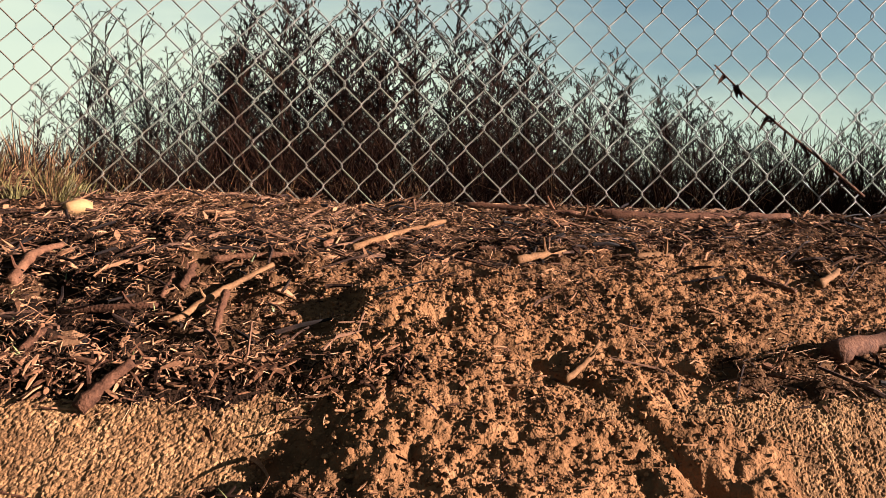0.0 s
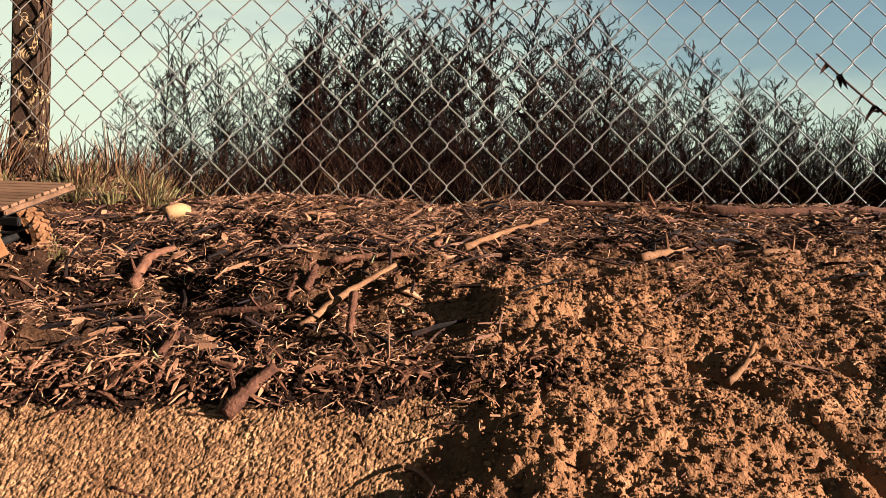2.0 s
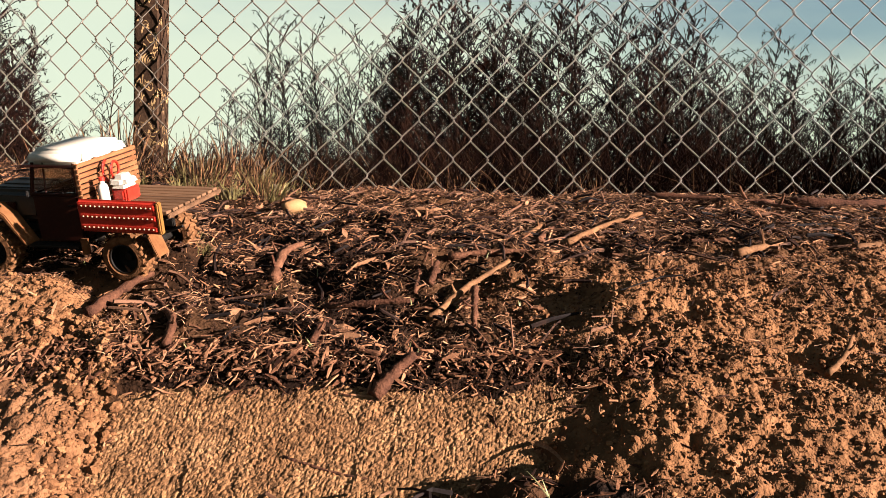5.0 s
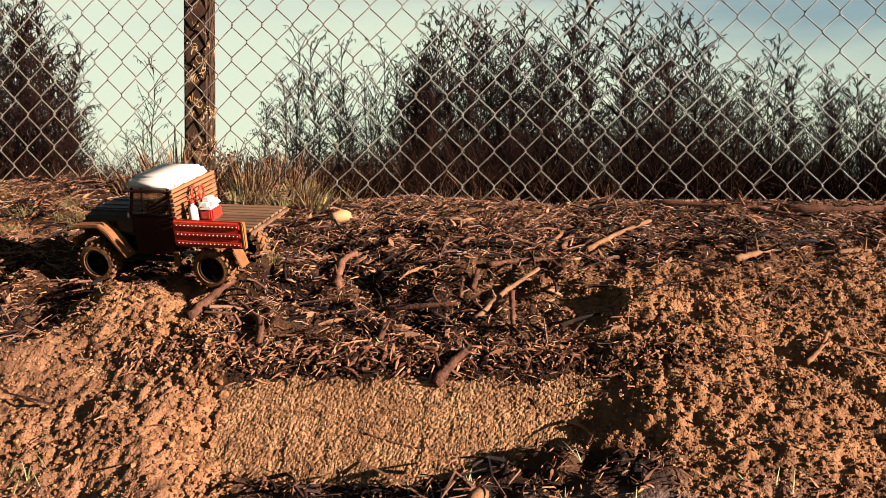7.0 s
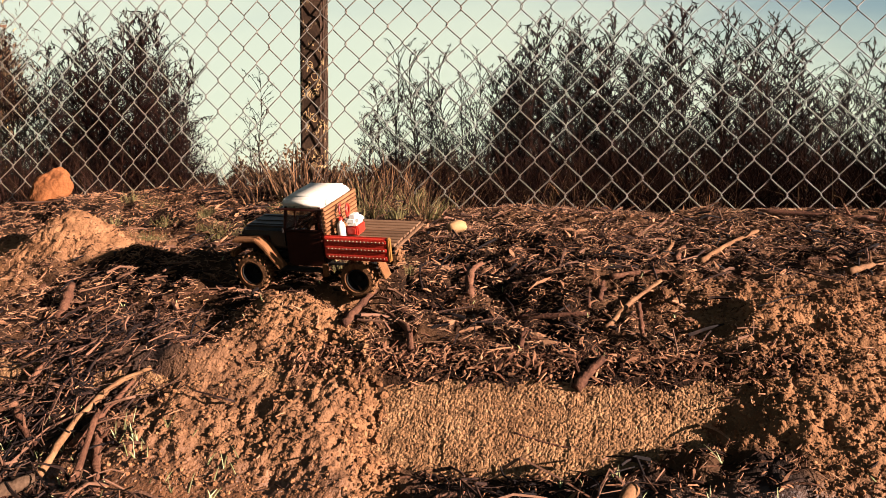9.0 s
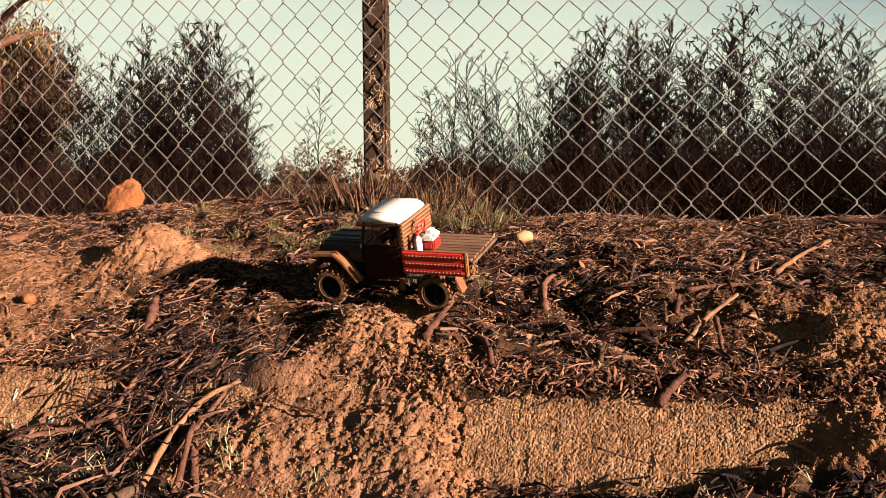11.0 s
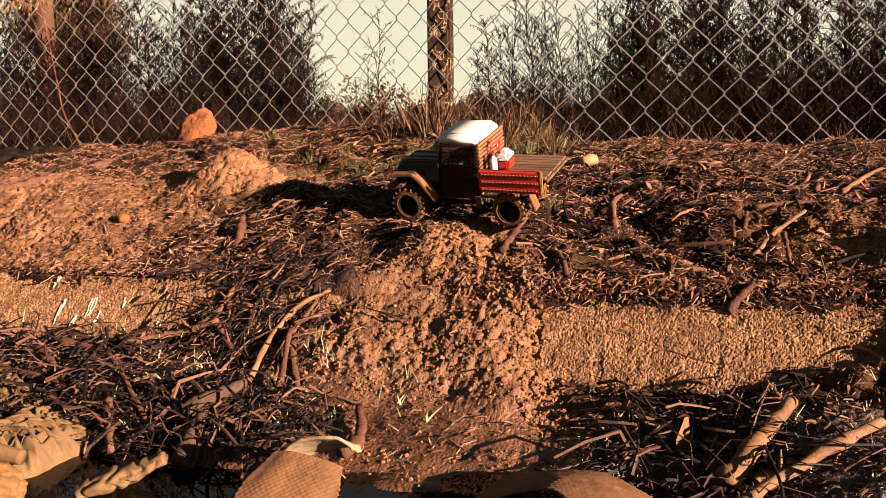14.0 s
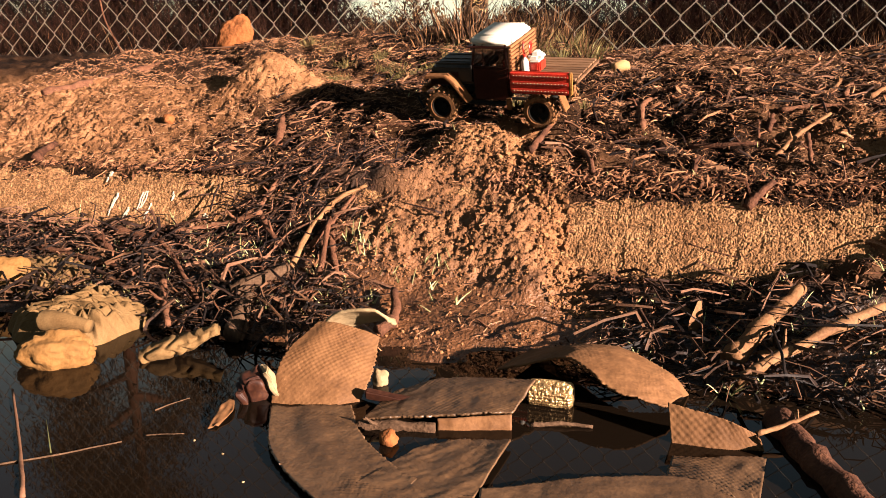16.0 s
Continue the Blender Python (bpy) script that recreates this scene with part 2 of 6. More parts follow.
# ---------------------------------------------------------------- materials
def material(name, ramps, scale=40.0, rough=0.85, bump=0.3, metal=0.0, fine=300.0, spec=0.3, depth=0.002,
             stretch=(1, 1, 1), random_tint=0.0, island=0.0):
    """A surface with colour varied at two scales, fine relief and uneven gloss. ramps: colours from low to high."""
    m = bpy.data.materials.new(name)
    m.use_nodes = True
    n, l = m.node_tree.nodes, m.node_tree.links
    b = n["Principled BSDF"]
    tc, mp = n.new("ShaderNodeTexCoord"), n.new("ShaderNodeMapping")
    mp.inputs["Scale"].default_value = stretch
    l.new(tc.outputs["Object"], mp.inputs["Vector"])
    big, small = n.new("ShaderNodeTexNoise"), n.new("ShaderNodeTexNoise")
    for t, s, d in ((big, scale, 5), (small, fine, 3)):
        t.inputs["Scale"].default_value, t.inputs["Detail"].default_value = s, d
        l.new(mp.outputs[0], t.inputs["Vector"])
    mix = n.new("ShaderNodeMix")
    mix.inputs[0].default_value = 0.45
    l.new(big.outputs[0], mix.inputs[2])
    l.new(small.outputs[0], mix.inputs[3])
    src = mix.outputs[0]
    if random_tint or island:
        g = n.new("ShaderNodeNewGeometry" if island else "ShaderNodeObjectInfo")
        ma = n.new("ShaderNodeMath")
        ma.operation = "MULTIPLY_ADD"
        l.new(g.outputs["Random Per Island" if island else "Random"], ma.inputs[0])
        ma.inputs[1].default_value = island or random_tint
        l.new(src, ma.inputs[2])
        sb = n.new("ShaderNodeMath")
        sb.operation = "SUBTRACT"
        l.new(ma.outputs[0], sb.inputs[0])
        sb.inputs[1].default_value = (island or random_tint) / 2
        src = sb.outputs[0]
    cr = n.new("ShaderNodeValToRGB")
    e = cr.color_ramp.elements
    for i, c in enumerate(ramps):
        p = 0.28 + 0.44 * i / max(1, len(ramps) - 1)
        el = e[i] if i < 2 else e.new(p)
        el.position, el.color = p, (*c, 1)
    l.new(src, cr.inputs[0])
    l.new(cr.outputs[0], b.inputs["Base Color"])
    b.inputs["Roughness"].default_value, b.inputs["Metallic"].default_value = rough, metal
    b.inputs["Specular IOR Level"].default_value = spec
    if rough < 0.8:
        rr = n.new("ShaderNodeMapRange")
        rr.inputs["To Min"].default_value, rr.inputs["To Max"].default_value = max(0.05, rough - 0.15), min(1, rough + 0.2)
        l.new(big.outputs[0], rr.inputs[0])
        l.new(rr.outputs[0], b.inputs["Roughness"])
    if bump:
        bp = n.new("ShaderNodeBump")
        bp.inputs["Strength"].default_value, bp.inputs["Distance"].default_value = bump, depth
        l.new(small.outputs[0], bp.inputs["Height"])
        l.new(bp.outputs[0], b.inputs["Normal"])
    return m


def soil_material():
    """Clay and dark humus, mixed by the mesh's own 'clay' value, with crumbs and grit."""
    # humus kept near black: shade in the gaps between litter is in its colour
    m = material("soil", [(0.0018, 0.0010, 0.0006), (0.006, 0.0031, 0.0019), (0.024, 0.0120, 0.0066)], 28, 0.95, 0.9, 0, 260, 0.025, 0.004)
    n, l = m.node_tree.nodes, m.node_tree.links
    b = n["Principled BSDF"]
    at = n.new("ShaderNodeAttribute")
    at.attribute_name = "clay"
    cr = n.new("ShaderNodeValToRGB")
    e = cr.color_ramp.elements
    e[0].position, e[0].color = 0.25, (0.041, 0.0189, 0.0082, 1)
    e[1].position, e[1].color = 0.75, (0.158, 0.0780, 0.0360, 1)
    mid = e.new(0.5)
    mid.color = (0.105, 0.0496, 0.0214, 1)
    mix = n.new("ShaderNodeMix")
    mix.data_type = "RGBA"
    old = b.inputs["Base Color"].links[0].from_socket
    l.new([x for x in n if x.type == "TEX_NOISE"][0].outputs[0], cr.inputs[0])
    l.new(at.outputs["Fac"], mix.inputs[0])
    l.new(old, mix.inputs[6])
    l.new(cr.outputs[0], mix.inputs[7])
    wet = n.new("ShaderNodeAttribute")                      # soaked near the puddle, and toned down on the middle heap: darker and glossier
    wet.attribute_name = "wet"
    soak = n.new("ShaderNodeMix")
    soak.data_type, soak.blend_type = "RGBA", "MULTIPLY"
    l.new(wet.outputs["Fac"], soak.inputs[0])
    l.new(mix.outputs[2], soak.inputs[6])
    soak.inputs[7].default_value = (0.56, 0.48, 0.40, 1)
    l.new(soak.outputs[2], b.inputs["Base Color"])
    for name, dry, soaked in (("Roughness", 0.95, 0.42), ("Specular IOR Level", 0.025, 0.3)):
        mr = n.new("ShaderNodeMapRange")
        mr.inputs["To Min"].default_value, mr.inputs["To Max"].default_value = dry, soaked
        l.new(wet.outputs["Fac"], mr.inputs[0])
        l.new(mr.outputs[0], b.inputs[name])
    return m


def post_material():
    """Dark rusty paint with curled pale marks."""
    m = material("brown_paint_pale_curls", [(0.008, 0.0044, 0.0024), (0.019, 0.0102, 0.0055), (0.040, 0.0225, 0.012)], 30, 0.85, 0.6, 0.0, 200, 0.06, 0.002)
    n, l = m.node_tree.nodes, m.node_tree.links
    b = n["Principled BSDF"]
    tc, mp, no, cr, mix = (n.new("ShaderNode" + k) for k in ("TexCoord", "Mapping", "TexNoise", "ValToRGB", "Mix"))
    mp.inputs["Scale"].default_value = (1.3, 1.3, 0.9)
    no.inputs["Scale"].default_value, no.inputs["Detail"].default_value, no.inputs["Distortion"].default_value = 27, 2.0, 1.8
    l.new(tc.outputs["Object"], mp.inputs["Vector"])
    l.new(mp.outputs[0], no.inputs["Vector"])
    e = cr.color_ramp.elements
    e[0].position, e[0].color = 0.545, (0, 0, 0, 1)
    e[1].position, e[1].color = 0.56, (1, 1, 1, 1)
    tail = e.new(0.59)
    tail.color = (1, 1, 1, 1)
    end = e.new(0.61)
    end.color = (0, 0, 0, 1)
    mix.data_type = "RGBA"
    l.new(no.outputs[0], cr.inputs[0])
    where, patchy, both = n.new("ShaderNodeTexNoise"), n.new("ShaderNodeMapRange"), n.new("ShaderNodeMath")   # the pale marks hang together in patches
    where.inputs["Scale"].default_value, where.inputs["Detail"].default_value = 15, 1.5
    l.new(tc.outputs["Object"], where.inputs["Vector"])
    patchy.inputs["From Min"].default_value, patchy.inputs["From Max"].default_value = 0.46, 0.54
    l.new(where.outputs[0], patchy.inputs[0])
    both.operation = "MULTIPLY"
    l.new(cr.outputs[0], both.inputs[0])
    l.new(patchy.outputs[0], both.inputs[1])
    l.new(both.outputs[0], mix.inputs[0])
    l.new(b.inputs["Base Color"].links[0].from_socket, mix.inputs[6])
    mix.inputs[7].default_value = (0.24, 0.155, 0.07, 1)
    l.new(mix.outputs[2], b.inputs["Base Color"])
    return m


M_SOIL = soil_material()
M_CLOD = material("clay_clods", [(0.047, 0.0208, 0.0090), (0.0960, 0.0445, 0.0190), (0.150, 0.0725, 0.0320)], 60, 0.95, 0.8, 0, 400, 0.03, 0.002, island=0.35)
M_HUMUS = material("mulch_crumbs", [(0.005, 0.0024, 0.0013), (0.029, 0.0134, 0.0068), (0.082, 0.0385, 0.0190)], 60, 0.95, 0.8, 0, 400, 0.03, 0.002, island=0.6)
M_WIRE = material("rust_dusted_wire", [(0.027, 0.0200, 0.0135), (0.053, 0.0405, 0.0283), (0.086, 0.0675, 0.0485)], 60, 0.5, 0.2, 0.0, 900, 0.35, 0.0005)
M_POST = post_material()
M_BARK = material("brown_bark", [(0.017, 0.0070, 0.0040), (0.047, 0.0195, 0.0103), (0.090, 0.0410, 0.0215)], 50, 0.85, 0.8, 0, 350, 0.06, 0.002, (1, 1, 1), random_tint=0.25)
M_TWIG = material("dark_twigs", [(0.0030, 0.0015, 0.0011), (0.0160, 0.0073, 0.0044), (0.0760, 0.0370, 0.0205)], 40, 0.8, 0.4, 0, 350, 0.08, 0.001, island=0.6)
M_SOAKED = material("soaked_twigs", [(0.0022, 0.0010, 0.0006), (0.0100, 0.0045, 0.0024), (0.050, 0.0235, 0.0112)], 40, 0.65, 0.4, 0, 350, 0.10, 0.001, island=0.6)
M_GREY = material("weathered_grey_wood", [(0.016, 0.0085, 0.0046), (0.036, 0.0200, 0.0110), (0.058, 0.0340, 0.0195)], 40, 0.85, 0.8, 0, 260, 0.06, 0.002)
M_PALE = material("peeled_pale_wood", [(0.046, 0.0200, 0.0082), (0.090, 0.0440, 0.0185), (0.140, 0.0740, 0.0340)], 40, 0.8, 0.5, 0, 350, 0.1, 0.001, random_tint=0.2)
M_CHIP = material("wood_chips", [(0.0085, 0.0039, 0.0024), (0.041, 0.0178, 0.0092), (0.088, 0.0405, 0.0200), (0.160, 0.079, 0.040)], 30, 0.85, 0.5, 0, 300, 0.04, 0.001, island=0.62)
M_SLIVER = material("bark_slivers", [(0.0075, 0.0032, 0.0019), (0.036, 0.0152, 0.0080), (0.080, 0.0355, 0.0178), (0.145, 0.070, 0.036)], 30, 0.9, 0.5, 0, 300, 0.03, 0.001, island=0.65)
M_STRAW = material("dry_straw", [(0.0090, 0.0044, 0.0028), (0.042, 0.0200, 0.0106), (0.092, 0.0455, 0.0235), (0.205, 0.113, 0.062)], 30, 0.8, 0.2, 0, 300, 0.05, 0.0005, island=0.7)
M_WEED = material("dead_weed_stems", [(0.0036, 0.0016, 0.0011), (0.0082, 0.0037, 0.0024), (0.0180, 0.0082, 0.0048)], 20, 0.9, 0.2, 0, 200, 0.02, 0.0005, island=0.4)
M_SPROUT = material("fresh_shoots", [(0.07, 0.065, 0.022), (0.14, 0.14, 0.05), (0.24, 0.23, 0.11)], 20, 0.6, 0.1, 0, 200, 0.2, 0.0005, island=0.7)
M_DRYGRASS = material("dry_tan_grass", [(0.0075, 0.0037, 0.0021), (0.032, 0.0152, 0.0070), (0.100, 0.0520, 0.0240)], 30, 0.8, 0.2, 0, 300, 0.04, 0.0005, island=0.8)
M_GRASS = material("yellowing_grass", [(0.026, 0.0185, 0.0058), (0.056, 0.0440, 0.0125), (0.105, 0.0830, 0.0290)], 20, 0.65, 0.1, 0, 200, 0.12, 0.0005, island=0.6)

# ---------------------------------------------------------------- ground
def spread_axis(lo, hi, step, limit, grow):
    inner = np.arange(lo, hi + step / 2, step)
    out_hi, out_lo, s = [], [], step
    a, b = inner[-1], inner[0]
    while a < limit:
        s *= grow
        a += s
        out_hi.append(a)
    s = step
    while b > -limit:
        s *= grow
        b -= s
        out_lo.append(b)
    return np.array(out_lo[::-1] + list(inner) + out_hi)


def grid_mesh(name, X, Y, Z, mat, parent=None):
    ny, nx = X.shape
    me = bpy.data.meshes.new(name)
    idx = np.arange(nx * ny).reshape(ny, nx)
    quads = np.stack([idx[:-1, :-1], idx[:-1, 1:], idx[1:, 1:], idx[1:, :-1]], -1).reshape(-1, 4)
    me.vertices.add(nx * ny)
    me.vertices.foreach_set("co", np.stack([X, Y, Z], -1).astype(np.float32).ravel())
    me.loops.add(quads.size)
    me.loops.foreach_set("vertex_index", quads.astype(np.int32).ravel())
    me.polygons.add(len(quads))
    me.polygons.foreach_set("loop_start", np.arange(0, quads.size, 4, dtype=np.int32))
    me.polygons.foreach_set("use_smooth", np.ones(len(quads), bool))
    me.update(calc_edges=True)
    me.materials.append(mat)
    ob = new(name, me)
    if parent:
        ob.parent = parent
    return ob


gx = spread_axis(-1.85, 1.10, 0.0030, 400, 1.16)
gy = spread_axis(-1.20, 0.04, 0.0030, 400, 1.16)
GX, GY = np.meshgrid(gx, gy)
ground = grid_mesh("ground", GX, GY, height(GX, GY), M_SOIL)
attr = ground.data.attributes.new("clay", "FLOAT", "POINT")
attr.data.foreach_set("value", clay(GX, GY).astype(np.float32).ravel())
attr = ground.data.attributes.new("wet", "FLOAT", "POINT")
# shore soil is wet; the middle heap gets a third of the same dark tone
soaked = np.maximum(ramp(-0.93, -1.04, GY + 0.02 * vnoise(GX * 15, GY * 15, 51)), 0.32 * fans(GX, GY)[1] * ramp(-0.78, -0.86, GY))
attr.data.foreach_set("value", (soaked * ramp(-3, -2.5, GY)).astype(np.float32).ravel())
tagged(ground, "sloping bank of bare clay and dark mulch soil", "ground", kind="structure")

# ---------------------------------------------------------------- kerb
def concrete_material():
    """Washed concrete: rounded grains of sand, each with its own shade, in a darker matrix."""
    m = material("weathered_concrete", [(0.042, 0.0192, 0.0078), (0.088, 0.0446, 0.0190), (0.142, 0.0785, 0.0365)], 34, 0.95, 1.0, 0, 700, 0.06, 0.0012)
    n, l = m.node_tree.nodes, m.node_tree.links
    b = n["Principled BSDF"]
    tc, vo, hs = (n.new("ShaderNode" + k) for k in ("TexCoord", "TexVoronoi", "HueSaturation"))
    vo.inputs["Scale"].default_value = 300
    l.new(tc.outputs["Object"], vo.inputs["Vector"])
    sep3, mr = n.new("ShaderNodeSeparateColor"), n.new("ShaderNodeMapRange")
    l.new(vo.outputs["Color"], sep3.inputs[0])
    l.new(sep3.outputs[0], mr.inputs[0])
    mr.inputs["To Min"].default_value, mr.inputs["To Max"].default_value = 0.55, 1.65
    l.new(mr.outputs[0], hs.inputs["Value"])
    l.new(b.inputs["Base Color"].links[0].from_socket, hs.inputs["Color"])
    l.new(hs.outputs[0], b.inputs["Base Color"])
    return m


def build_kerb():
    s = np.concatenate([np.linspace(-0.07, -0.014, 14), np.arange(-0.010, 0.165, 0.0012)])   # along the section
    x = np.concatenate([np.linspace(-2.2, -1.43, 200), np.arange(-1.42, 0.78, 0.00125), np.linspace(0.79, 1.6, 200)])
    Xk, Sk = np.meshgrid(x, s)
    face = np.clip(Sk, 0, None)
    round_ = 0.012
    out = np.where(Sk < 0, Sk, face * 0.70)                     # towards the water
    drop = np.where(Sk < 0, 0.0, face * 0.715)
    drop = drop + 0.004 * np.exp(-(Sk / round_) ** 2)
    rough = 0.0007 * grains(Xk, Sk, 0.0060, 21) + 0.0019 * grains(Xk, Sk, 0.0029, 31)
    runs = vnoise(Xk * 120 + 0.8 * vnoise(Xk * 9, Sk * 25, 26), Sk * 14, 22)                # runnels down the face
    rough = rough + 0.0009 * runs * (0.4 + 0.6 * ramp(-0.2, 0.5, vnoise(Xk * 5, Sk * 7, 28))) + 0.0022 * vnoise(Xk * 8, Sk * 9, 23)
    rough = rough - 0.0014 * ramp(0.45, 0.75, vnoise(Xk * 62, Sk * 30, 29)) - 0.004 * ramp(0.3, 0.8, vnoise(Xk * 26, Sk * 3, 30)) * np.exp(-(Sk / 0.014) ** 2)
    Yk = kerb_y(Xk) - out - 0.7 * rough
    Zk = -0.204 + 0.006 * vnoise(Xk * 2.2, Xk * 0, 25) - drop + 0.7 * rough
    ob = grid_mesh("kerb", Xk[::-1], Yk[::-1], Zk[::-1], concrete_material())
    ob.data.polygons.foreach_set("use_smooth", np.zeros(len(ob.data.polygons), bool))
    return tagged(ob, "rough sloping concrete kerb partly buried under earth", "kerb", kind="structure")


build_kerb()

# ---------------------------------------------------------------- water
def water_material():
    m = bpy.data.materials.new("muddy_water")
    m.use_nodes = True
    n, l = m.node_tree.nodes, m.node_tree.links
    b = n["Principled BSDF"]
    b.inputs["Base Color"].default_value = (0.0035, 0.0022, 0.0013, 1)
    b.inputs["Roughness"].default_value = 0.02
    b.inputs["IOR"].default_value = 1.33
    b.inputs["Specular IOR Level"].default_value = 0.22
    t = n.new("ShaderNodeTexNoise")
    t.inputs["Scale"].default_value = 9
    bp = n.new("ShaderNodeBump")
    bp.inputs["Strength"].default_value, bp.inputs["Distance"].default_value = 0.04, 0.004
    tc = n.new("ShaderNodeTexCoord")
    l.new(tc.outputs["Object"], t.inputs["Vector"])
    l.new(t.outputs[0], bp.inputs["Height"])
    l.new(bp.outputs[0], b.inputs["Normal"])
    return m


WX, WY = np.meshgrid(np.linspace(-2.6, 1.6, 90), np.linspace(-2.25, -1.02, 40))
water = grid_mesh("water", WX, WY, WX * 0 + WATER_Z, water_material())
tagged(water, "still muddy brown puddle mirroring the sky", "puddle", kind="structure")

# ---------------------------------------------------------------- fence
PITCH, RISE = 0.0655, 0.0764
LEAN = 0.0875                        # the fence leans away from the bank


def wire_mesh(name, flip):
    """One zigzag wire of a woven fence, hooked round its neighbours at every bend."""
    rows, r, sides = 34, 0.00138, 6
    pts = []
    for j in range(rows + 1):
        side = (1 if j % 2 else -1) * flip
        z = j * RISE / 2
        cx = side * PITCH / 4
        hook = 0.0022 * (1 if j % 2 else -1)
        for dz, k, dy in ((-0.0045, 0.93, -hook), (0.0, 1.06, 0.0), (0.0045, 0.93, hook)):
            pts.append(Vector((cx * k, dy + LEAN * (z + dz), z + dz)))
    verts, faces = [], []
    for i, p in enumerate(pts):
        d = (pts[min(i + 1, len(pts) - 1)] - pts[max(i - 1, 0)]).normalized()
        u = d.cross(Vector((0, 1, 0))).normalized()
        v = d.cross(u)
        for k in range(sides):
            a = 2 * math.pi * k / sides
            verts.append(p + r * (math.cos(a) * u + math.sin(a) * v))
    for i in range(len(pts) - 1):
        for k in range(sides):
            a, b2 = i * sides + k, i * sides + (k + 1) % sides
            faces.append((a, b2, b2 + sides, a + sides))
    me = bpy.data.meshes.new(name)
    me.from_pydata(verts, [], faces)
    me.polygons.foreach_set("use_smooth", [True] * len(me.polygons))
    me.materials.append(M_WIRE)
    return me


def build_fence():
    fence = tagged(empty("chain_link_fence"), "galvanised chain-link fence of diamond mesh wire", "fence")
    meshes = wire_mesh("wire", 1), wire_mesh("wire_b", -1)
    rng = random.Random(4)
    # spacing fitted to the camera's view: place of every so many meshes, and the height of the first row of knots
    count, place = [-40, -27.5, -22.5, -19.5, -16.5, -12.5, -9.5, -4.5, -1.5, 0, 3.5, 12, 24], [-2.82, -1.901, -1.533, -1.318, -1.116, -0.850, -0.652, -0.303, -0.100, -0.001, 0.228, 0.785, 1.57]
    for i in range(-78, 46):
        u = i / 2 - 0.25
        x, wide = float(np.interp(u, count, place)), 2 * float(np.interp(u + 0.25, count, place) - np.interp(u - 0.25, count, place))
        w = new("wire", meshes[i % 2])
        w.parent = fence
        knots = float(np.interp(x, [-2.6, -1.9, -1.3, -1.0, -0.65, -0.3, -0.1, 0.8], [-0.010, -0.001, 0.007, 0.014, 0.011, 0.001, -0.007, -0.006]))
        w.location = (x + rng.uniform(-0.0008, 0.0008), 0.003 * math.sin(x * 5.3 + 1), knots - RISE / 2 + rng.uniform(-0.001, 0.001))
        w.rotation_euler = (0, 0, rng.uniform(-0.06, 0.06))
        w.scale = (wide / PITCH, 1, 1)
    return fence


build_fence()


def build_post():
    post = tagged(empty("fence_post", pose(-0.744, 0.045, -0.06, -math.degrees(LEAN) * 0.6, 0, 4)), "square rusty brown fence post behind the mesh", "fence post")
    bm = bmesh.new()
    bmesh.ops.create_cube(bm, size=1, matrix=Matrix.Translation((0, 0, 0.62)) @ Matrix.Diagonal((0.058, 0.05, 1.40, 1)))
    bmesh.ops.bevel(bm, geom=bm.edges[:], offset=0.006, segments=3, affect="EDGES")
    part("shaft", bm, M_POST, post)
    bm = bmesh.new()
    bmesh.ops.create_cube(bm, size=1, matrix=Matrix.Translation((0, 0, 1.328)) @ Matrix.Diagonal((0.066, 0.058, 0.012, 1)))
    bmesh.ops.bevel(bm, geom=bm.edges[:], offset=0.004, segments=2, affect="EDGES")
    part("cap", bm, M_POST, post)
    return post


build_post()

# ---------------------------------------------------------------- shape helpers
def surface(x, y):
    """Height of the bank, kerb or water at one place."""
    o = float(kerb_y(x)) - y
    k = -0.204 - max(o, 0) * 1.02 if -0.07 < o < 0.116 else -9
    return max(float(height(x, y, False)), k, WATER_Z)


def boxed(c, d, bevel=0.001, seg=2, top=(1, 1), shift=0.0):
    """A bevelled block round c with sizes d; top scales its upper face, shift moves it along x."""
    bm = bmesh.new()
    bmesh.ops.create_cube(bm, size=1, matrix=Matrix.Translation(c) @ Matrix.Diagonal((*d, 1)))
    for v in bm.verts:
        if v.co.z > c[2]:
            v.co.x = c[0] + (v.co.x - c[0]) * top[0] + shift
            v.co.y = c[1] + (v.co.y - c[1]) * top[1]
    if bevel:
        bmesh.ops.bevel(bm, geom=bm.edges[:], offset=bevel, segments=seg, affect="EDGES", clamp_overlap=True)
    return bm


def tube(points, radii, sides=8, caps=True, rough=0.0, seed=0):
    """A tapering tube along points, its skin uneven by rough."""
    rng = random.Random(seed)
    pts = [Vector(p) for p in points]
    bm = bmesh.new()
    rings = []
    for i, p in enumerate(pts):
        d = (pts[min(i + 1, len(pts) - 1)] - pts[max(i - 1, 0)]).normalized()
        u = d.cross(Vector((0.31, 0.2, 0.93))).normalized()
        v = d.cross(u)
        r = radii[i] if isinstance(radii, (list, tuple)) else radii
        ring = []
        for k in range(sides):
            a = 2 * math.pi * k / sides
            q = r * (1 + rng.uniform(-rough, rough))
            ring.append(bm.verts.new(p + q * (math.cos(a) * u + math.sin(a) * v)))
        rings.append(ring)
    for r0, r1 in zip(rings, rings[1:]):
        for k in range(sides):
            bm.faces.new((r0[k], r0[(k + 1) % sides], r1[(k + 1) % sides], r1[k]))
    if caps:
        bm.faces.new(rings[0][::-1])
        bm.faces.new(rings[-1])
    bmesh.ops.recalc_face_normals(bm, faces=bm.faces[:])
    return bm


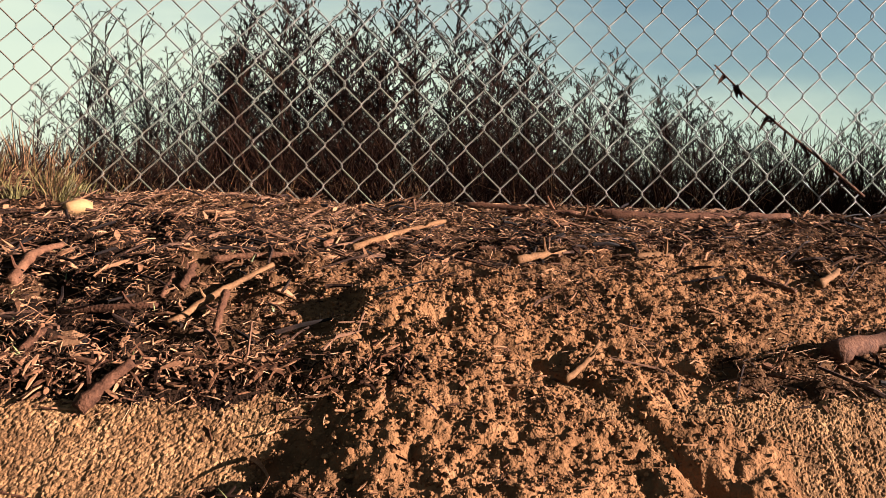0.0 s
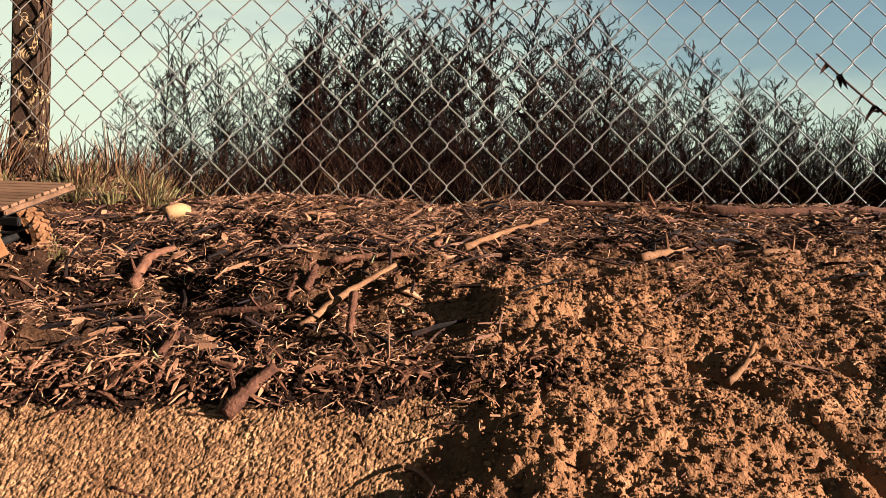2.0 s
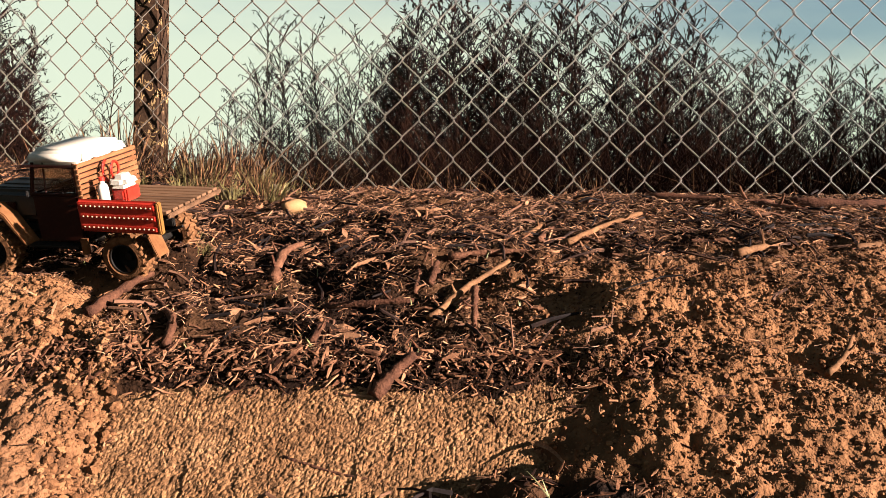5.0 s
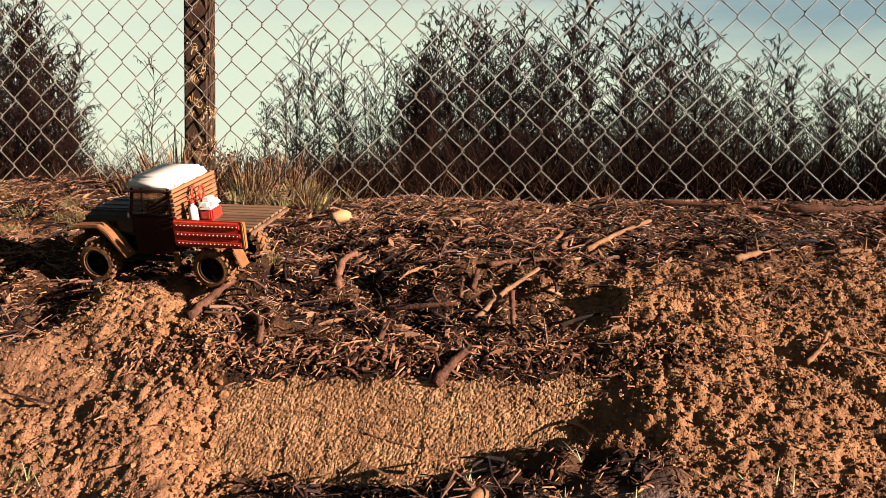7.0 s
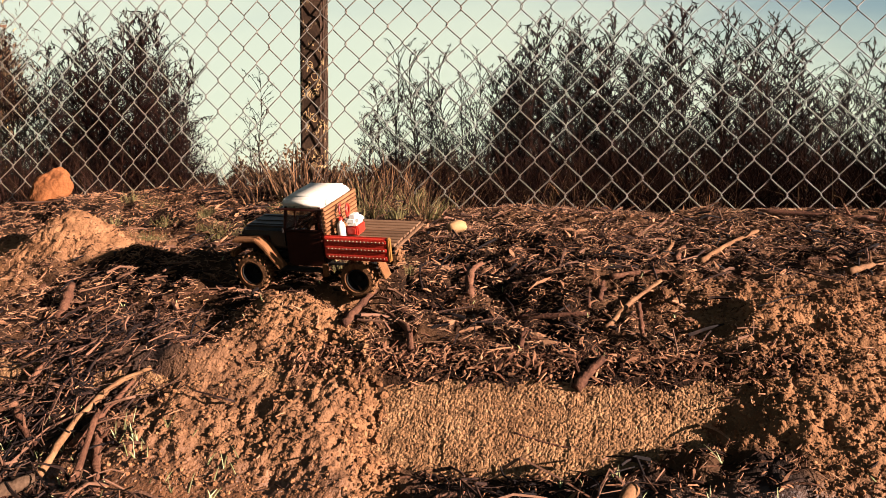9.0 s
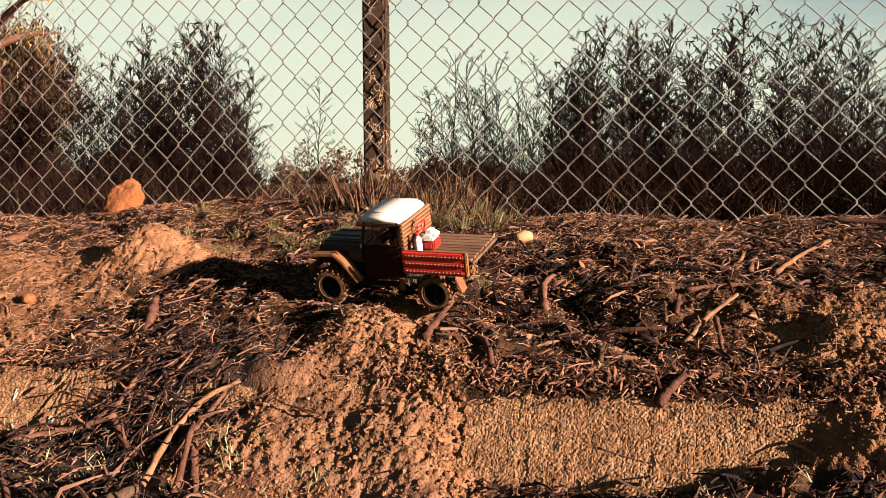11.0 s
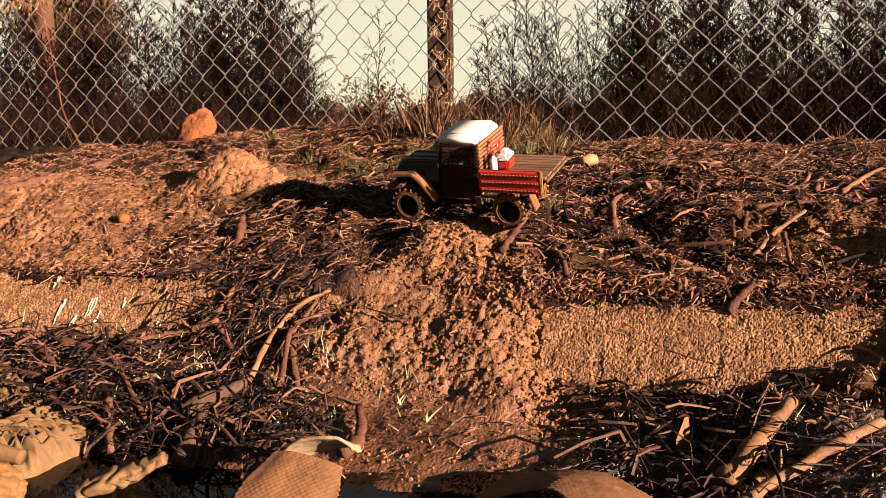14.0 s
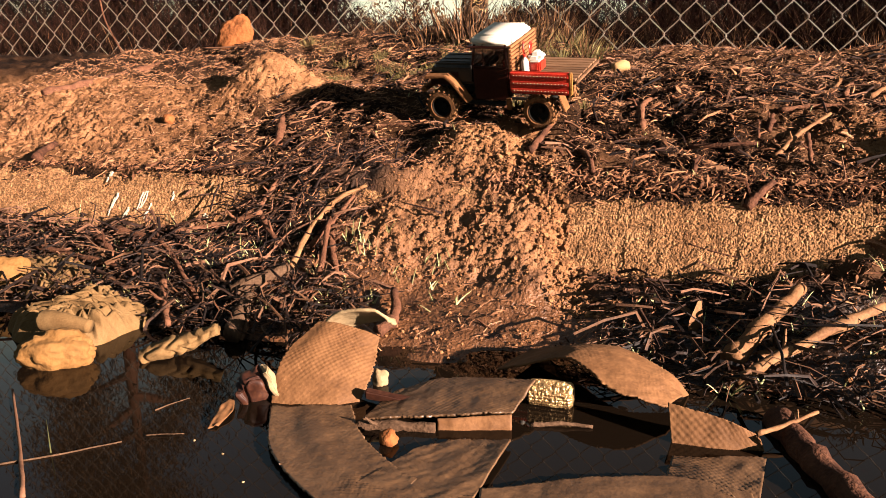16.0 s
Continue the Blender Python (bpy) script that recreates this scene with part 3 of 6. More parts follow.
def smooth_path(points, n=5):
    """Catmull-Rom through the points."""
    p = [Vector(q) for q in points]
    p = [p[0] * 2 - p[1]] + p + [p[-1] * 2 - p[-2]]
    out = []
    for i in range(1, len(p) - 2):
        for k in range(n):
            t = k / n
            out.append(0.5 * ((2 * p[i]) + (p[i + 1] - p[i - 1]) * t + (2 * p[i - 1] - 5 * p[i] + 4 * p[i + 1] - p[i + 2]) * t * t
                              + (3 * p[i] - p[i - 1] - 3 * p[i + 1] + p[i + 2]) * t ** 3))
    return out + [p[-2]]


def lathe(profile, axis="Y", n=28):
    """Turns (radius, height) pairs round an axis."""
    bm = bmesh.new()
    rings = []
    for r, h in profile:
        ring = []
        for k in range(n):
            a = 2 * math.pi * k / n
            c = (r * math.cos(a), h, r * math.sin(a)) if axis == "Y" else (r * math.cos(a), r * math.sin(a), h)
            ring.append(bm.verts.new(c))
        rings.append(ring)
    for r0, r1 in zip(rings, rings[1:]):
        for k in range(n):
            bm.faces.new((r0[k], r0[(k + 1) % n], r1[(k + 1) % n], r1[k]))
    bmesh.ops.recalc_face_normals(bm, faces=bm.faces[:])
    return bm


def slab(outline, y0, y1, bevel=0.0008):
    """An outline in x and z, given depth along y."""
    bm = bmesh.new()
    f = bm.faces.new([bm.verts.new((x, y0, z)) for x, z in outline])
    ext = bmesh.ops.extrude_face_region(bm, geom=[f])
    bmesh.ops.translate(bm, vec=(0, y1 - y0, 0), verts=[v for v in ext["geom"] if isinstance(v, bmesh.types.BMVert)])
    bmesh.ops.recalc_face_normals(bm, faces=bm.faces[:])
    if bevel:
        bmesh.ops.bevel(bm, geom=bm.edges[:], offset=bevel, segments=2, affect="EDGES", clamp_overlap=True)
    return bm


# ---------------------------------------------------------------- toy truck
M_MAROON = material("maroon_muddy_paint", [(0.0068, 0.0011, 0.0004), (0.0125, 0.0020, 0.0007), (0.0215, 0.0070, 0.0026)], 22, 0.5, 0.25, 0, 260, 0.11, 0.0006)
M_HOOD = material("dark_olive_paint", [(0.0080, 0.0058, 0.0036), (0.0125, 0.0088, 0.0054), (0.0310, 0.0192, 0.0102)], 26, 0.45, 0.2, 0, 260, 0.20, 0.0005)
M_ROOF = material("cream_white_plastic", [(0.225, 0.185, 0.135), (0.285, 0.250, 0.198), (0.305, 0.277, 0.230)], 30, 0.5, 0.1, 0, 300, 0.35, 0.0004)
M_RED = material("red_plastic_board", [(0.13, 0.00607, 0.0026), (0.217, 0.00952, 0.00347), (0.239, 0.0217, 0.00864)], 30, 0.4, 0.15, 0, 260, 0.3, 0.0004)
M_YELLOW = material("yellow_edging", [(0.0918, 0.0357, 0.00367), (0.11, 0.0471, 0.00612)], 30, 0.5, 0.1, 0, 260, 0.4, 0.0004)
M_STUD = material("pale_studs", [(0.185, 0.126, 0.0774), (0.214, 0.162, 0.107)], 30, 0.4, 0.0, 0, 260, 0.5)
M_MUD = material("dried_mud_on_plastic", [(0.054, 0.0215, 0.00762), (0.0805, 0.0346, 0.013), (0.102, 0.0479, 0.0195)], 60, 0.9, 0.6, 0, 300, 0.04, 0.001)
M_TYRE = material("muddy_rubber", [(0.020, 0.0095, 0.0050), (0.070, 0.0320, 0.0132), (0.125, 0.0600, 0.0258)], 90, 0.9, 0.9, 0, 300, 0.03, 0.0015)
M_BLACK = material("black_plastic", [(0.00245, 0.00218, 0.0019), (0.00459, 0.00381, 0.00309), (0.0122, 0.00816, 0.00476)], 50, 0.55, 0.2, 0, 300, 0.1, 0.0004)
M_BED = material("weathered_bed_planks", [(0.0372, 0.0187, 0.00908), (0.0744, 0.0389, 0.0193), (0.111, 0.0606, 0.0317)], 60, 0.8, 0.5, 0, 400, 0.08, 0.0005, (0.15, 1, 1), random_tint=0.2)
M_RACK = material("orange_wood_slats", [(0.0555, 0.0208, 0.00691), (0.104, 0.0416, 0.0156), (0.132, 0.0626, 0.026)], 60, 0.7, 0.4, 0, 400, 0.1, 0.0005, (1, 0.2, 1), random_tint=0.2)
M_WHITE = material("white_plastic", [(0.287, 0.254, 0.204), (0.339, 0.31, 0.265)], 30, 0.4, 0.1, 0, 260, 0.4, 0.0004)


def glass(name, tint):
    m = bpy.data.materials.new(name)
    m.use_nodes = True
    b = m.node_tree.nodes["Principled BSDF"]
    b.inputs["Base Color"].default_value = (*tint, 1)
    b.inputs["Transmission Weight"].default_value, b.inputs["Roughness"].default_value, b.inputs["IOR"].default_value = 1.0, 0.06, 1.45
    return m


M_GLASS = glass("dusty_clear_plastic", (0.8, 0.75, 0.68))


def make_lug():
    bm = boxed((0, 0, 0), (0.0036, 0.0109, 0.0030), 0.0005, 1)
    me = bpy.data.meshes.new("tread_lug")
    bm.to_mesh(me)
    bm.free()
    me.materials.append(M_TYRE)
    return me


lug_mesh = make_lug()


def build_wheel(parent, x, y, z, out):
    """A lugged tyre on a dark rim; out: +1 or -1, the side of the truck."""
    w = empty("wheel", pose(x, y, z, 0, random.Random(x * 99 + y).uniform(0, 360), 0))
    w.parent = parent
    R, hw = 0.0285, 0.0115
    bm = lathe([(0.0165, -hw * 0.8), (0.0195, -hw), (0.0255, -hw * 0.95), (R - 0.0012, -hw * 0.62), (R - 0.0004, 0), (R - 0.0012, hw * 0.62),
                (0.0255, hw * 0.95), (0.0195, hw), (0.0165, hw * 0.8)], "Y", 36)
    part("tyre", bm, M_TYRE, w)
    for k in range(18):                                     # tread lugs, staggered left and right
        for s in (-1, 1):
            a = 2 * math.pi * (k + 0.25 * s) / 18
            lug = new("tread_lug", lug_mesh)
            lug.parent = w
            lug.matrix_basis = Matrix.Rotation(a, 4, "Y") @ Matrix.Translation((0, s * hw * 0.55, R - 0.0002)) @ Matrix.Rotation(s * 0.5, 4, "Z")
    bm = lathe([(0.0168, hw * out * 0.9), (0.0160, hw * out * 0.95), (0.0152, -hw * out * 0.2), (0.0060, -hw * out * 0.35), (0.0045, hw * out * 0.10),
                (0.0030, hw * out * 0.15), (0.0002, hw * out * 0.15)], "Y", 28)
    for k in range(6):
        a = 2 * math.pi * k / 6
        bmesh.ops.create_cone(bm, cap_ends=True, segments=6, radius1=0.0011, radius2=0.0009, depth=0.002,
                              matrix=Matrix.Translation((0.0105 * math.cos(a), -hw * out * 0.25, 0.0105 * math.sin(a))) @ Matrix.Rotation(math.pi / 2, 4, "X"))
    part("rim", bm, M_BLACK, w, "black rim caked with mud")
    return w


def build_truck():
    fwd = Vector((-0.9936, 0.113, 0.028)).normalized()
    up = Vector((0.0, -0.27, 0.963))
    side = up.cross(fwd).normalized()
    up = fwd.cross(side)
    rot = Matrix((fwd, side, up)).transposed().to_4x4()
    base = Matrix.Translation((-0.4600, -0.6260, -0.1245)) @ rot
    t = tagged(empty("toy_truck", base), "muddy maroon toy truck, cream roof, plank bed, red studded side board", "toy truck")
    for x in (0.088, -0.088):
        for y in (0.0455, -0.0455):
            build_wheel(t, x, y, 0.0275, 1 if y > 0 else -1)
        part("axle", tube([(x, -0.036, 0.0275), (x, 0.036, 0.0275)], 0.0045, 10), M_BLACK, t)
        part("differential", boxed((x, 0.006, 0.0275), (0.018, 0.016, 0.016), 0.004, 3), M_BLACK, t)
        for y in (0.024, -0.024):
            part("leaf_spring", tube(smooth_path([(x - 0.028, y, 0.043), (x, y, 0.034), (x + 0.028, y, 0.043)]), 0.0018, 6), M_BLACK, t)
    for y in (0.018, -0.018):
        part("chassis_rail", boxed((-0.002, y, 0.049), (0.215, 0.006, 0.009), 0.001), M_BLACK, t)
    part("drive_shaft", tube([(0.08, 0.003, 0.03), (-0.08, 0.003, 0.03)], 0.0025, 8), M_BLACK, t)
    part("gearbox", boxed((0.0, 0.0, 0.04), (0.04, 0.024, 0.02), 0.003), M_BLACK, t)
    # front end
    hood = part("hood", boxed((0.070, 0, 0.079), (0.084, 0.076, 0.034), 0.006, 3, (0.96, 0.88), -0.001), M_HOOD, t, "dark olive bonnet, dusty")
    for y in (0.020, -0.020, 0.0):
        part("hood_rib", boxed((0.068, y, 0.0962), (0.066, 0.006 if y else 0.012, 0.0022), 0.0008), M_HOOD, hood)
    part("grille", boxed((0.1125, 0, 0.075), (0.003, 0.058, 0.022), 0.001), M_BLACK, t)
    part("bumper", boxed((0.121, 0, 0.056), (0.008, 0.104, 0.010), 0.002), M_MUD, t)
    for y in (1, -1):
        part("fender_flare", slab([(0.114, 0.0760), (0.076, 0.0785), (0.065, 0.069), (0.040, 0.0375), (0.035, 0.0375), (0.060, 0.073), (0.074, 0.0835), (0.114, 0.0810)][::-1],
                                  y * 0.036, y * 0.0575, 0.0012), M_MUD, t, "arched fender coated in orange mud")
        part("inner_wing", boxed((0.086, y * 0.037, 0.072), (0.052, 0.004, 0.022), 0.001), M_MAROON, t)
        part("running_board", boxed((0.004, y * 0.047, 0.0365), (0.068, 0.014, 0.004), 0.001), M_BLACK, t)
        door = part("door", boxed((-0.003, y * 0.0435, 0.068), (0.060, 0.004, 0.054), 0.0015, 2), M_MAROON, t)
        part("door_handle", boxed((-0.024, y * 0.0465, 0.084), (0.009, 0.0018, 0.0022), 0.0006), M_BLACK, door)
        part("window_sill", boxed((-0.003, y * 0.0435, 0.096), (0.062, 0.005, 0.003), 0.001), M_MAROON, door)
        for x0, x1 in ((0.029, 0.022), (-0.033, -0.0325), (0.010, 0.008)):
            part("pillar", tube([(x0, y * 0.0425, 0.095), (x1, y * 0.0405, 0.132)], 0.0024 if x0 != 0.010 else 0.0011, 8), M_MAROON, t)
        pane = part("side_window", slab([(0.025, 0.0985), (-0.030, 0.0985), (-0.030, 0.1305), (0.021, 0.1305)], y * 0.0412, y * 0.0418, 0), M_GLASS, t)
        pane.visible_shadow = False
        part("mirror", boxed((0.026, y * 0.0525, 0.098), (0.002, 0.004, 0.007), 0.0008), M_BLACK, t)
        part("mud_flap", boxed((-0.132 if y > 0 else -0.104, y * 0.044, 0.044), (0.003, 0.022, 0.026), 0.0008, 2, (1, 1), 0.010), M_MUD, t, "mud-caked flap behind the wheel")
        part("step_tank", tube([(-0.034, y * 0.047, 0.046), (-0.034, y * 0.047, 0.028)], 0.0045, 12), M_MUD, t)
    scr = part("windscreen", slab([(0.0295, 0.0965), (0.0230, 0.1305), (0.0236, 0.1305), (0.0301, 0.0965)], -0.039, 0.039, 0), M_GLASS, t)
    scr.visible_shadow = False
    part("cowl", boxed((0.031, 0, 0.094), (0.010, 0.084, 0.005), 0.002), M_MAROON, t)
    part("cab_floor", boxed((-0.003, 0, 0.048), (0.066, 0.084, 0.005), 0.001), M_BLACK, t)
    part("cab_back", boxed((-0.0345, 0, 0.088), (0.004, 0.084, 0.084), 0.0012), M_MAROON, t)
    part("dashboard", boxed((0.022, 0, 0.086), (0.010, 0.078, 0.014), 0.003), M_BLACK, t)
    part("steering_wheel", tube([(0.012 + 0.003 * math.sin(a), 0.020 + 0.0085 * math.cos(a), 0.098 + 0.0085 * math.sin(a)) for a in np.linspace(0, 6.283, 17)], 0.0009, 6, False), M_BLACK, t)
    for y in (0.020, -0.020):
        seat = part("seat", boxed((-0.010, y, 0.062), (0.028, 0.030, 0.022), 0.004, 3), M_RED, t, "dark red seat")
        part("backrest", boxed((-0.025, y, 0.086), (0.008, 0.028, 0.040), 0.003, 3), M_RED, seat)
    roof = boxed((-0.006, 0, 0.1380), (0.080, 0.096, 0.018), 0, 1, (0.84, 0.82), -0.003)
    bmesh.ops.bevel(roof, geom=roof.edges[:], offset=0.0060, segments=5, affect="EDGES", clamp_overlap=True)
    r = part("roof", roof, M_ROOF, t, "cream white domed cab roof", True)
    part("drip_rail", boxed((-0.006, 0, 0.1285), (0.081, 0.095, 0.0026), 0.001), M_MAROON, r)
    # bed with nine planks
    part("bed_frame", boxed((-0.096, 0, 0.0765), (0.104, 0.102, 0.006), 0.001), M_BLACK, t)
    for k in range(9):
        part("plank", boxed((-0.0965 - 0.0006 * (k % 2), -0.0485 + k * 0.01213, 0.0820), (0.108, 0.0094, 0.0046), 0.0006, 1), M_BED, t)
    part("tail_strip", boxed((-0.1530, 0, 0.0795), (0.003, 0.110, 0.005), 0.0008), M_BED, t, "pale edging along the tail")
    for y, short in ((1, 0.0),):                            # the board along the driver's side
        board = part("side_board", boxed((-0.095 + short / 2, y * 0.0595, 0.0785), (0.102 - short, 0.006, 0.037), 0.0028, 3), M_RED, t, "red side board studded with rows of pale dots")
        part("end_trim", boxed((-0.1455 + short, y * 0.0592, 0.0785), (0.0045, 0.0075, 0.036), 0.0014), M_YELLOW, board, "yellow end strip")
        for z in (0.0665, 0.0785, 0.0905):
            part("ridge", boxed((-0.0955 + short / 2, y * 0.0630, z), (0.094 - short, 0.0018, 0.0062), 0.0007), M_RED, board)
            bm = bmesh.new()
            for k in range(16 if y > 0 else 11):
                bmesh.ops.create_icosphere(bm, subdivisions=1, radius=0.00105, matrix=Matrix.Translation((-0.0525 - k * 0.00575, y * 0.0640, z)))
            part("stud_row", bm, M_STUD, board, "row of pale studs")
    # headboard rack
    for y in (0.050, 0.017, -0.017, -0.050):
        part("rack_post", boxed((-0.0425, y, 0.1090), (0.003, 0.005, 0.050), 0.0007), M_RACK, t)
    for k in range(8):
        part("rack_slat", boxed((-0.0455, 0, 0.0895 + k * 0.0060), (0.0026, 0.106, 0.0044), 0.0006), M_RACK, t)
    hose = [(-0.052, 0.012 + 0.010 * math.sin(a * 1.0), 0.117 + 0.012 * math.cos(a)) for a in np.linspace(0, 8.5, 26)]
    part("hose", tube([(x - 0.0006 * i, y, z) for i, (x, y, z) in enumerate(hose)], 0.0016, 6), M_RED, t, "coiled red hose hung on the rack")
    base_inv = base
    # cargo
    b = tagged(empty("bottle", base_inv @ pose(-0.062, 0.036, 0.0846)), "white toy bottle standing on the truck bed", "bottle")
    part("body", lathe([(0.0003, 0), (0.0056, 0.0), (0.0060, 0.001), (0.0060, 0.019), (0.0046, 0.023), (0.0026, 0.0245), (0.0026, 0.0275), (0.0003, 0.0275)], "Z", 20), M_WHITE, b, smooth=True)
    part("cap", lathe([(0.0003, 0.0275), (0.0033, 0.0275), (0.0033, 0.0315), (0.0003, 0.0315)], "Z", 16), M_RED, b, "red cap")
    c = tagged(empty("jerrycan", base_inv @ pose(-0.073, 0.012, 0.0846)), "red toy jerrycan with a white cover on the truck bed", "jerrycan")
    can = part("body", boxed((0, 0, 0.008), (0.020, 0.026, 0.016), 0.002, 2), M_RED, c)
    part("rib", boxed((0, 0.0134, 0.008), (0.012, 0.0016, 0.010), 0.0005), M_RED, can)
    part("cover", boxed((-0.001, 0.003, 0.0235), (0.026, 0.034, 0.015), 0.0055, 4, (0.7, 0.75)), M_WHITE, c, "white bundle tied on top")
    return t


build_truck()

# ---------------------------------------------------------------- background: far land, weeds, trees
class Soup:
    """Gathers many small solids into one mesh."""
    def __init__(self):
        self.v, self.f = [], []

    def strand(self, pts, r0, r1, sides=3, twist=0.0):
        """A thin tapering stalk along pts."""
        n0 = len(self.v)
        m = len(pts)
        for i, p in enumerate(pts):
            a, b = pts[max(i - 1, 0)], pts[min(i + 1, m - 1)]
            d = Vector((b[0] - a[0], b[1] - a[1], b[2] - a[2]))
            if d.length < 1e-9:
                d = Vector((0, 0, 1))
            d.normalize()
            u = d.cross(Vector((0.3, 0.9, 0.25)))
            u = u.normalized() if u.length > 1e-4 else Vector((1, 0, 0))
            w = d.cross(u)
            r = r0 + (r1 - r0) * i / (m - 1)
            for k in range(sides):
                t = 2 * math.pi * k / sides + twist
                c, s = r * math.cos(t), r * math.sin(t)
                self.v.append((p[0] + c * u.x + s * w.x, p[1] + c * u.y + s * w.y, p[2] + c * u.z + s * w.z))
        for i in range(m - 1):
            for k in range(sides):
                a, b = n0 + i * sides + k, n0 + i * sides + (k + 1) % sides
                self.f.append((a, b, b + sides, a + sides))
        self.f.append(tuple(range(n0, n0 + sides))[::-1])
        self.f.append(tuple(range(len(self.v) - sides, len(self.v))))

    def blade(self, p, d, side, length, width, droop, n=3):
        """A grass blade or narrow leaf: two-sided wedge with a keel, bending under its weight."""
        n0 = len(self.v)
        keel = side.cross(d).normalized() * width * 0.18
        for i in range(n + 1):
            t = i / n
            q = p + d * (length * t) + Vector((0, 0, -droop * length * t * t))
            w = side * (width * 0.5 * (1 - t) ** 0.6)
            for o in (q - w, q + keel * (1 - t), q + w):
                self.v.append(tuple(o))
        for i in range(n):
            for k in range(2):
                a = n0 + 3 * i + k
                self.f.append((a, a + 1, a + 4, a + 3))

    def lump(self, c, r, rng, flat=1.0):
        """A small angular clod."""
        g = (1 + 5 ** 0.5) / 2
        n0 = len(self.v)
        rot = Euler((rng.uniform(0, 6), rng.uniform(0, 6), rng.uniform(0, 6))).to_matrix()
        for x, y, z in ((-1, g, 0), (1, g, 0), (-1, -g, 0), (1, -g, 0), (0, -1, g), (0, 1, g), (0, -1, -g), (0, 1, -g), (g, 0, -1), (g, 0, 1), (-g, 0, -1), (-g, 0, 1)):
            q = rot @ Vector((x, y, z)) * (r / 1.9) * rng.uniform(0.65, 1.2)
            self.v.append((c[0] + q.x, c[1] + q.y, c[2] + q.z * flat))
        for t in ((0, 11, 5), (0, 5, 1), (0, 1, 7), (0, 7, 10), (0, 10, 11), (1, 5, 9), (5, 11, 4), (11, 10, 2), (10, 7, 6), (7, 1, 8),
                  (3, 9, 4), (3, 4, 2), (3, 2, 6), (3, 6, 8), (3, 8, 9), (4, 9, 5), (2, 4, 11), (6, 2, 10), (8, 6, 7), (9, 8, 1)):
            self.f.append(tuple(n0 + i for i in t))

    def grit(self, c, r, rng, flat=1.0):
        """A tiny crumb."""
        n0 = len(self.v)
        for x, y, z in ((1, 0, 0), (-1, 0, 0), (0, 1, 0), (0, -1, 0), (0, 0, 1), (0, 0, -1)):
            self.v.append((c[0] + (x + rng.uniform(-0.3, 0.3)) * r, c[1] + (y + rng.uniform(-0.3, 0.3)) * r, c[2] + (z + rng.uniform(-0.3, 0.3)) * r * flat))
        for t in ((0, 2, 4), (2, 1, 4), (1, 3, 4), (3, 0, 4), (2, 0, 5), (1, 2, 5), (3, 1, 5), (0, 3, 5)):
            self.f.append(tuple(n0 + i for i in t))

    def spindle(self, p, q, r, k=0.5):
        """A pointed bud, seed tassel or narrow leaf from p to q, thickest at k."""
        n0 = len(self.v)
        d = (q - p).normalized()
        u = d.cross(Vector((0.31, 0.87, 0.38))).normalized() * r
        w = d.cross(u)
        m = p.lerp(q, k)
        self.v += [tuple(p), tuple(m + u), tuple(m - u * 0.5 + w * 0.87), tuple(m - u * 0.5 - w * 0.87), tuple(q)]
        for a, b in ((1, 2), (2, 3), (3, 1)):
            self.f.append((n0, n0 + b, n0 + a))
            self.f.append((n0 + a, n0 + b, n0 + 4))

    def chip(self, p, d, up, length, width, thick, bend=0.0):
        """A sliver of wood, pointed at its ends."""
        n0 = len(self.v)
        s = d.cross(up).normalized()
        up = s.cross(d)
        for t, w in ((-0.5, 0.35), (0.0, 1.0), (0.5, 0.25)):
            q = p + d * (length * t) + up * (bend * length * (0.25 - t * t))
            for a, b in ((-1, -1), (1, -1), (1, 1), (-1, 1)):
                self.v.append(tuple(q + s * (a * width * w * 0.5) + up * (b * thick * 0.5)))
        for i in range(2):
            for k in range(4):
                a, b = n0 + 4 * i + k, n0 + 4 * i + (k + 1) % 4
                self.f.append((a, b, b + 4, a + 4))
        self.f.append((n0 + 3, n0 + 2, n0 + 1, n0))
        self.f.append((n0 + 8, n0 + 9, n0 + 10, n0 + 11))

    def mesh(self, name, mat, parent=None, smooth=False):
        me = bpy.data.meshes.new(name)
        me.from_pydata(self.v, [], self.f)
        if smooth:
            me.polygons.foreach_set("use_smooth", [True] * len(me.polygons))
        me.materials.append(mat)
        ob = new(name, me)
        if parent:
            ob.parent = parent
        return ob


M_MID = material("weathered_brown_wood", [(0.036, 0.0162, 0.0070), (0.078, 0.0375, 0.0160), (0.130, 0.0680, 0.0310)], 40, 0.8, 0.5, 0, 350, 0.06, 0.001, random_tint=0.2)
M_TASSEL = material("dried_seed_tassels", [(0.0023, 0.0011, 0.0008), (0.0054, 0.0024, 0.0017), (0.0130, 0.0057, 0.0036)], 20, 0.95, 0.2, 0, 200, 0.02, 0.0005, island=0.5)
M_TREE = material("far_foliage", [(0.015, 0.00952, 0.00544), (0.034, 0.019, 0.00952), (0.0612, 0.034, 0.0163)], 2, 0.9, 0.0, 0, 8, 0.03, island=0.5)
M_CROWN = material("sunlit_olive_foliage", [(0.06, 0.036, 0.012), (0.13, 0.082, 0.028), (0.22, 0.145, 0.055)], 2, 0.9, 0.0, 0, 8, 0.05, island=0.5)
M_TRUNK = material("reddish_bark", [(0.0238, 0.0107, 0.00595), (0.0452, 0.0202, 0.0107), (0.0666, 0.0333, 0.019)], 6, 0.9, 0.5, 0, 40, 0.05, 0.02)


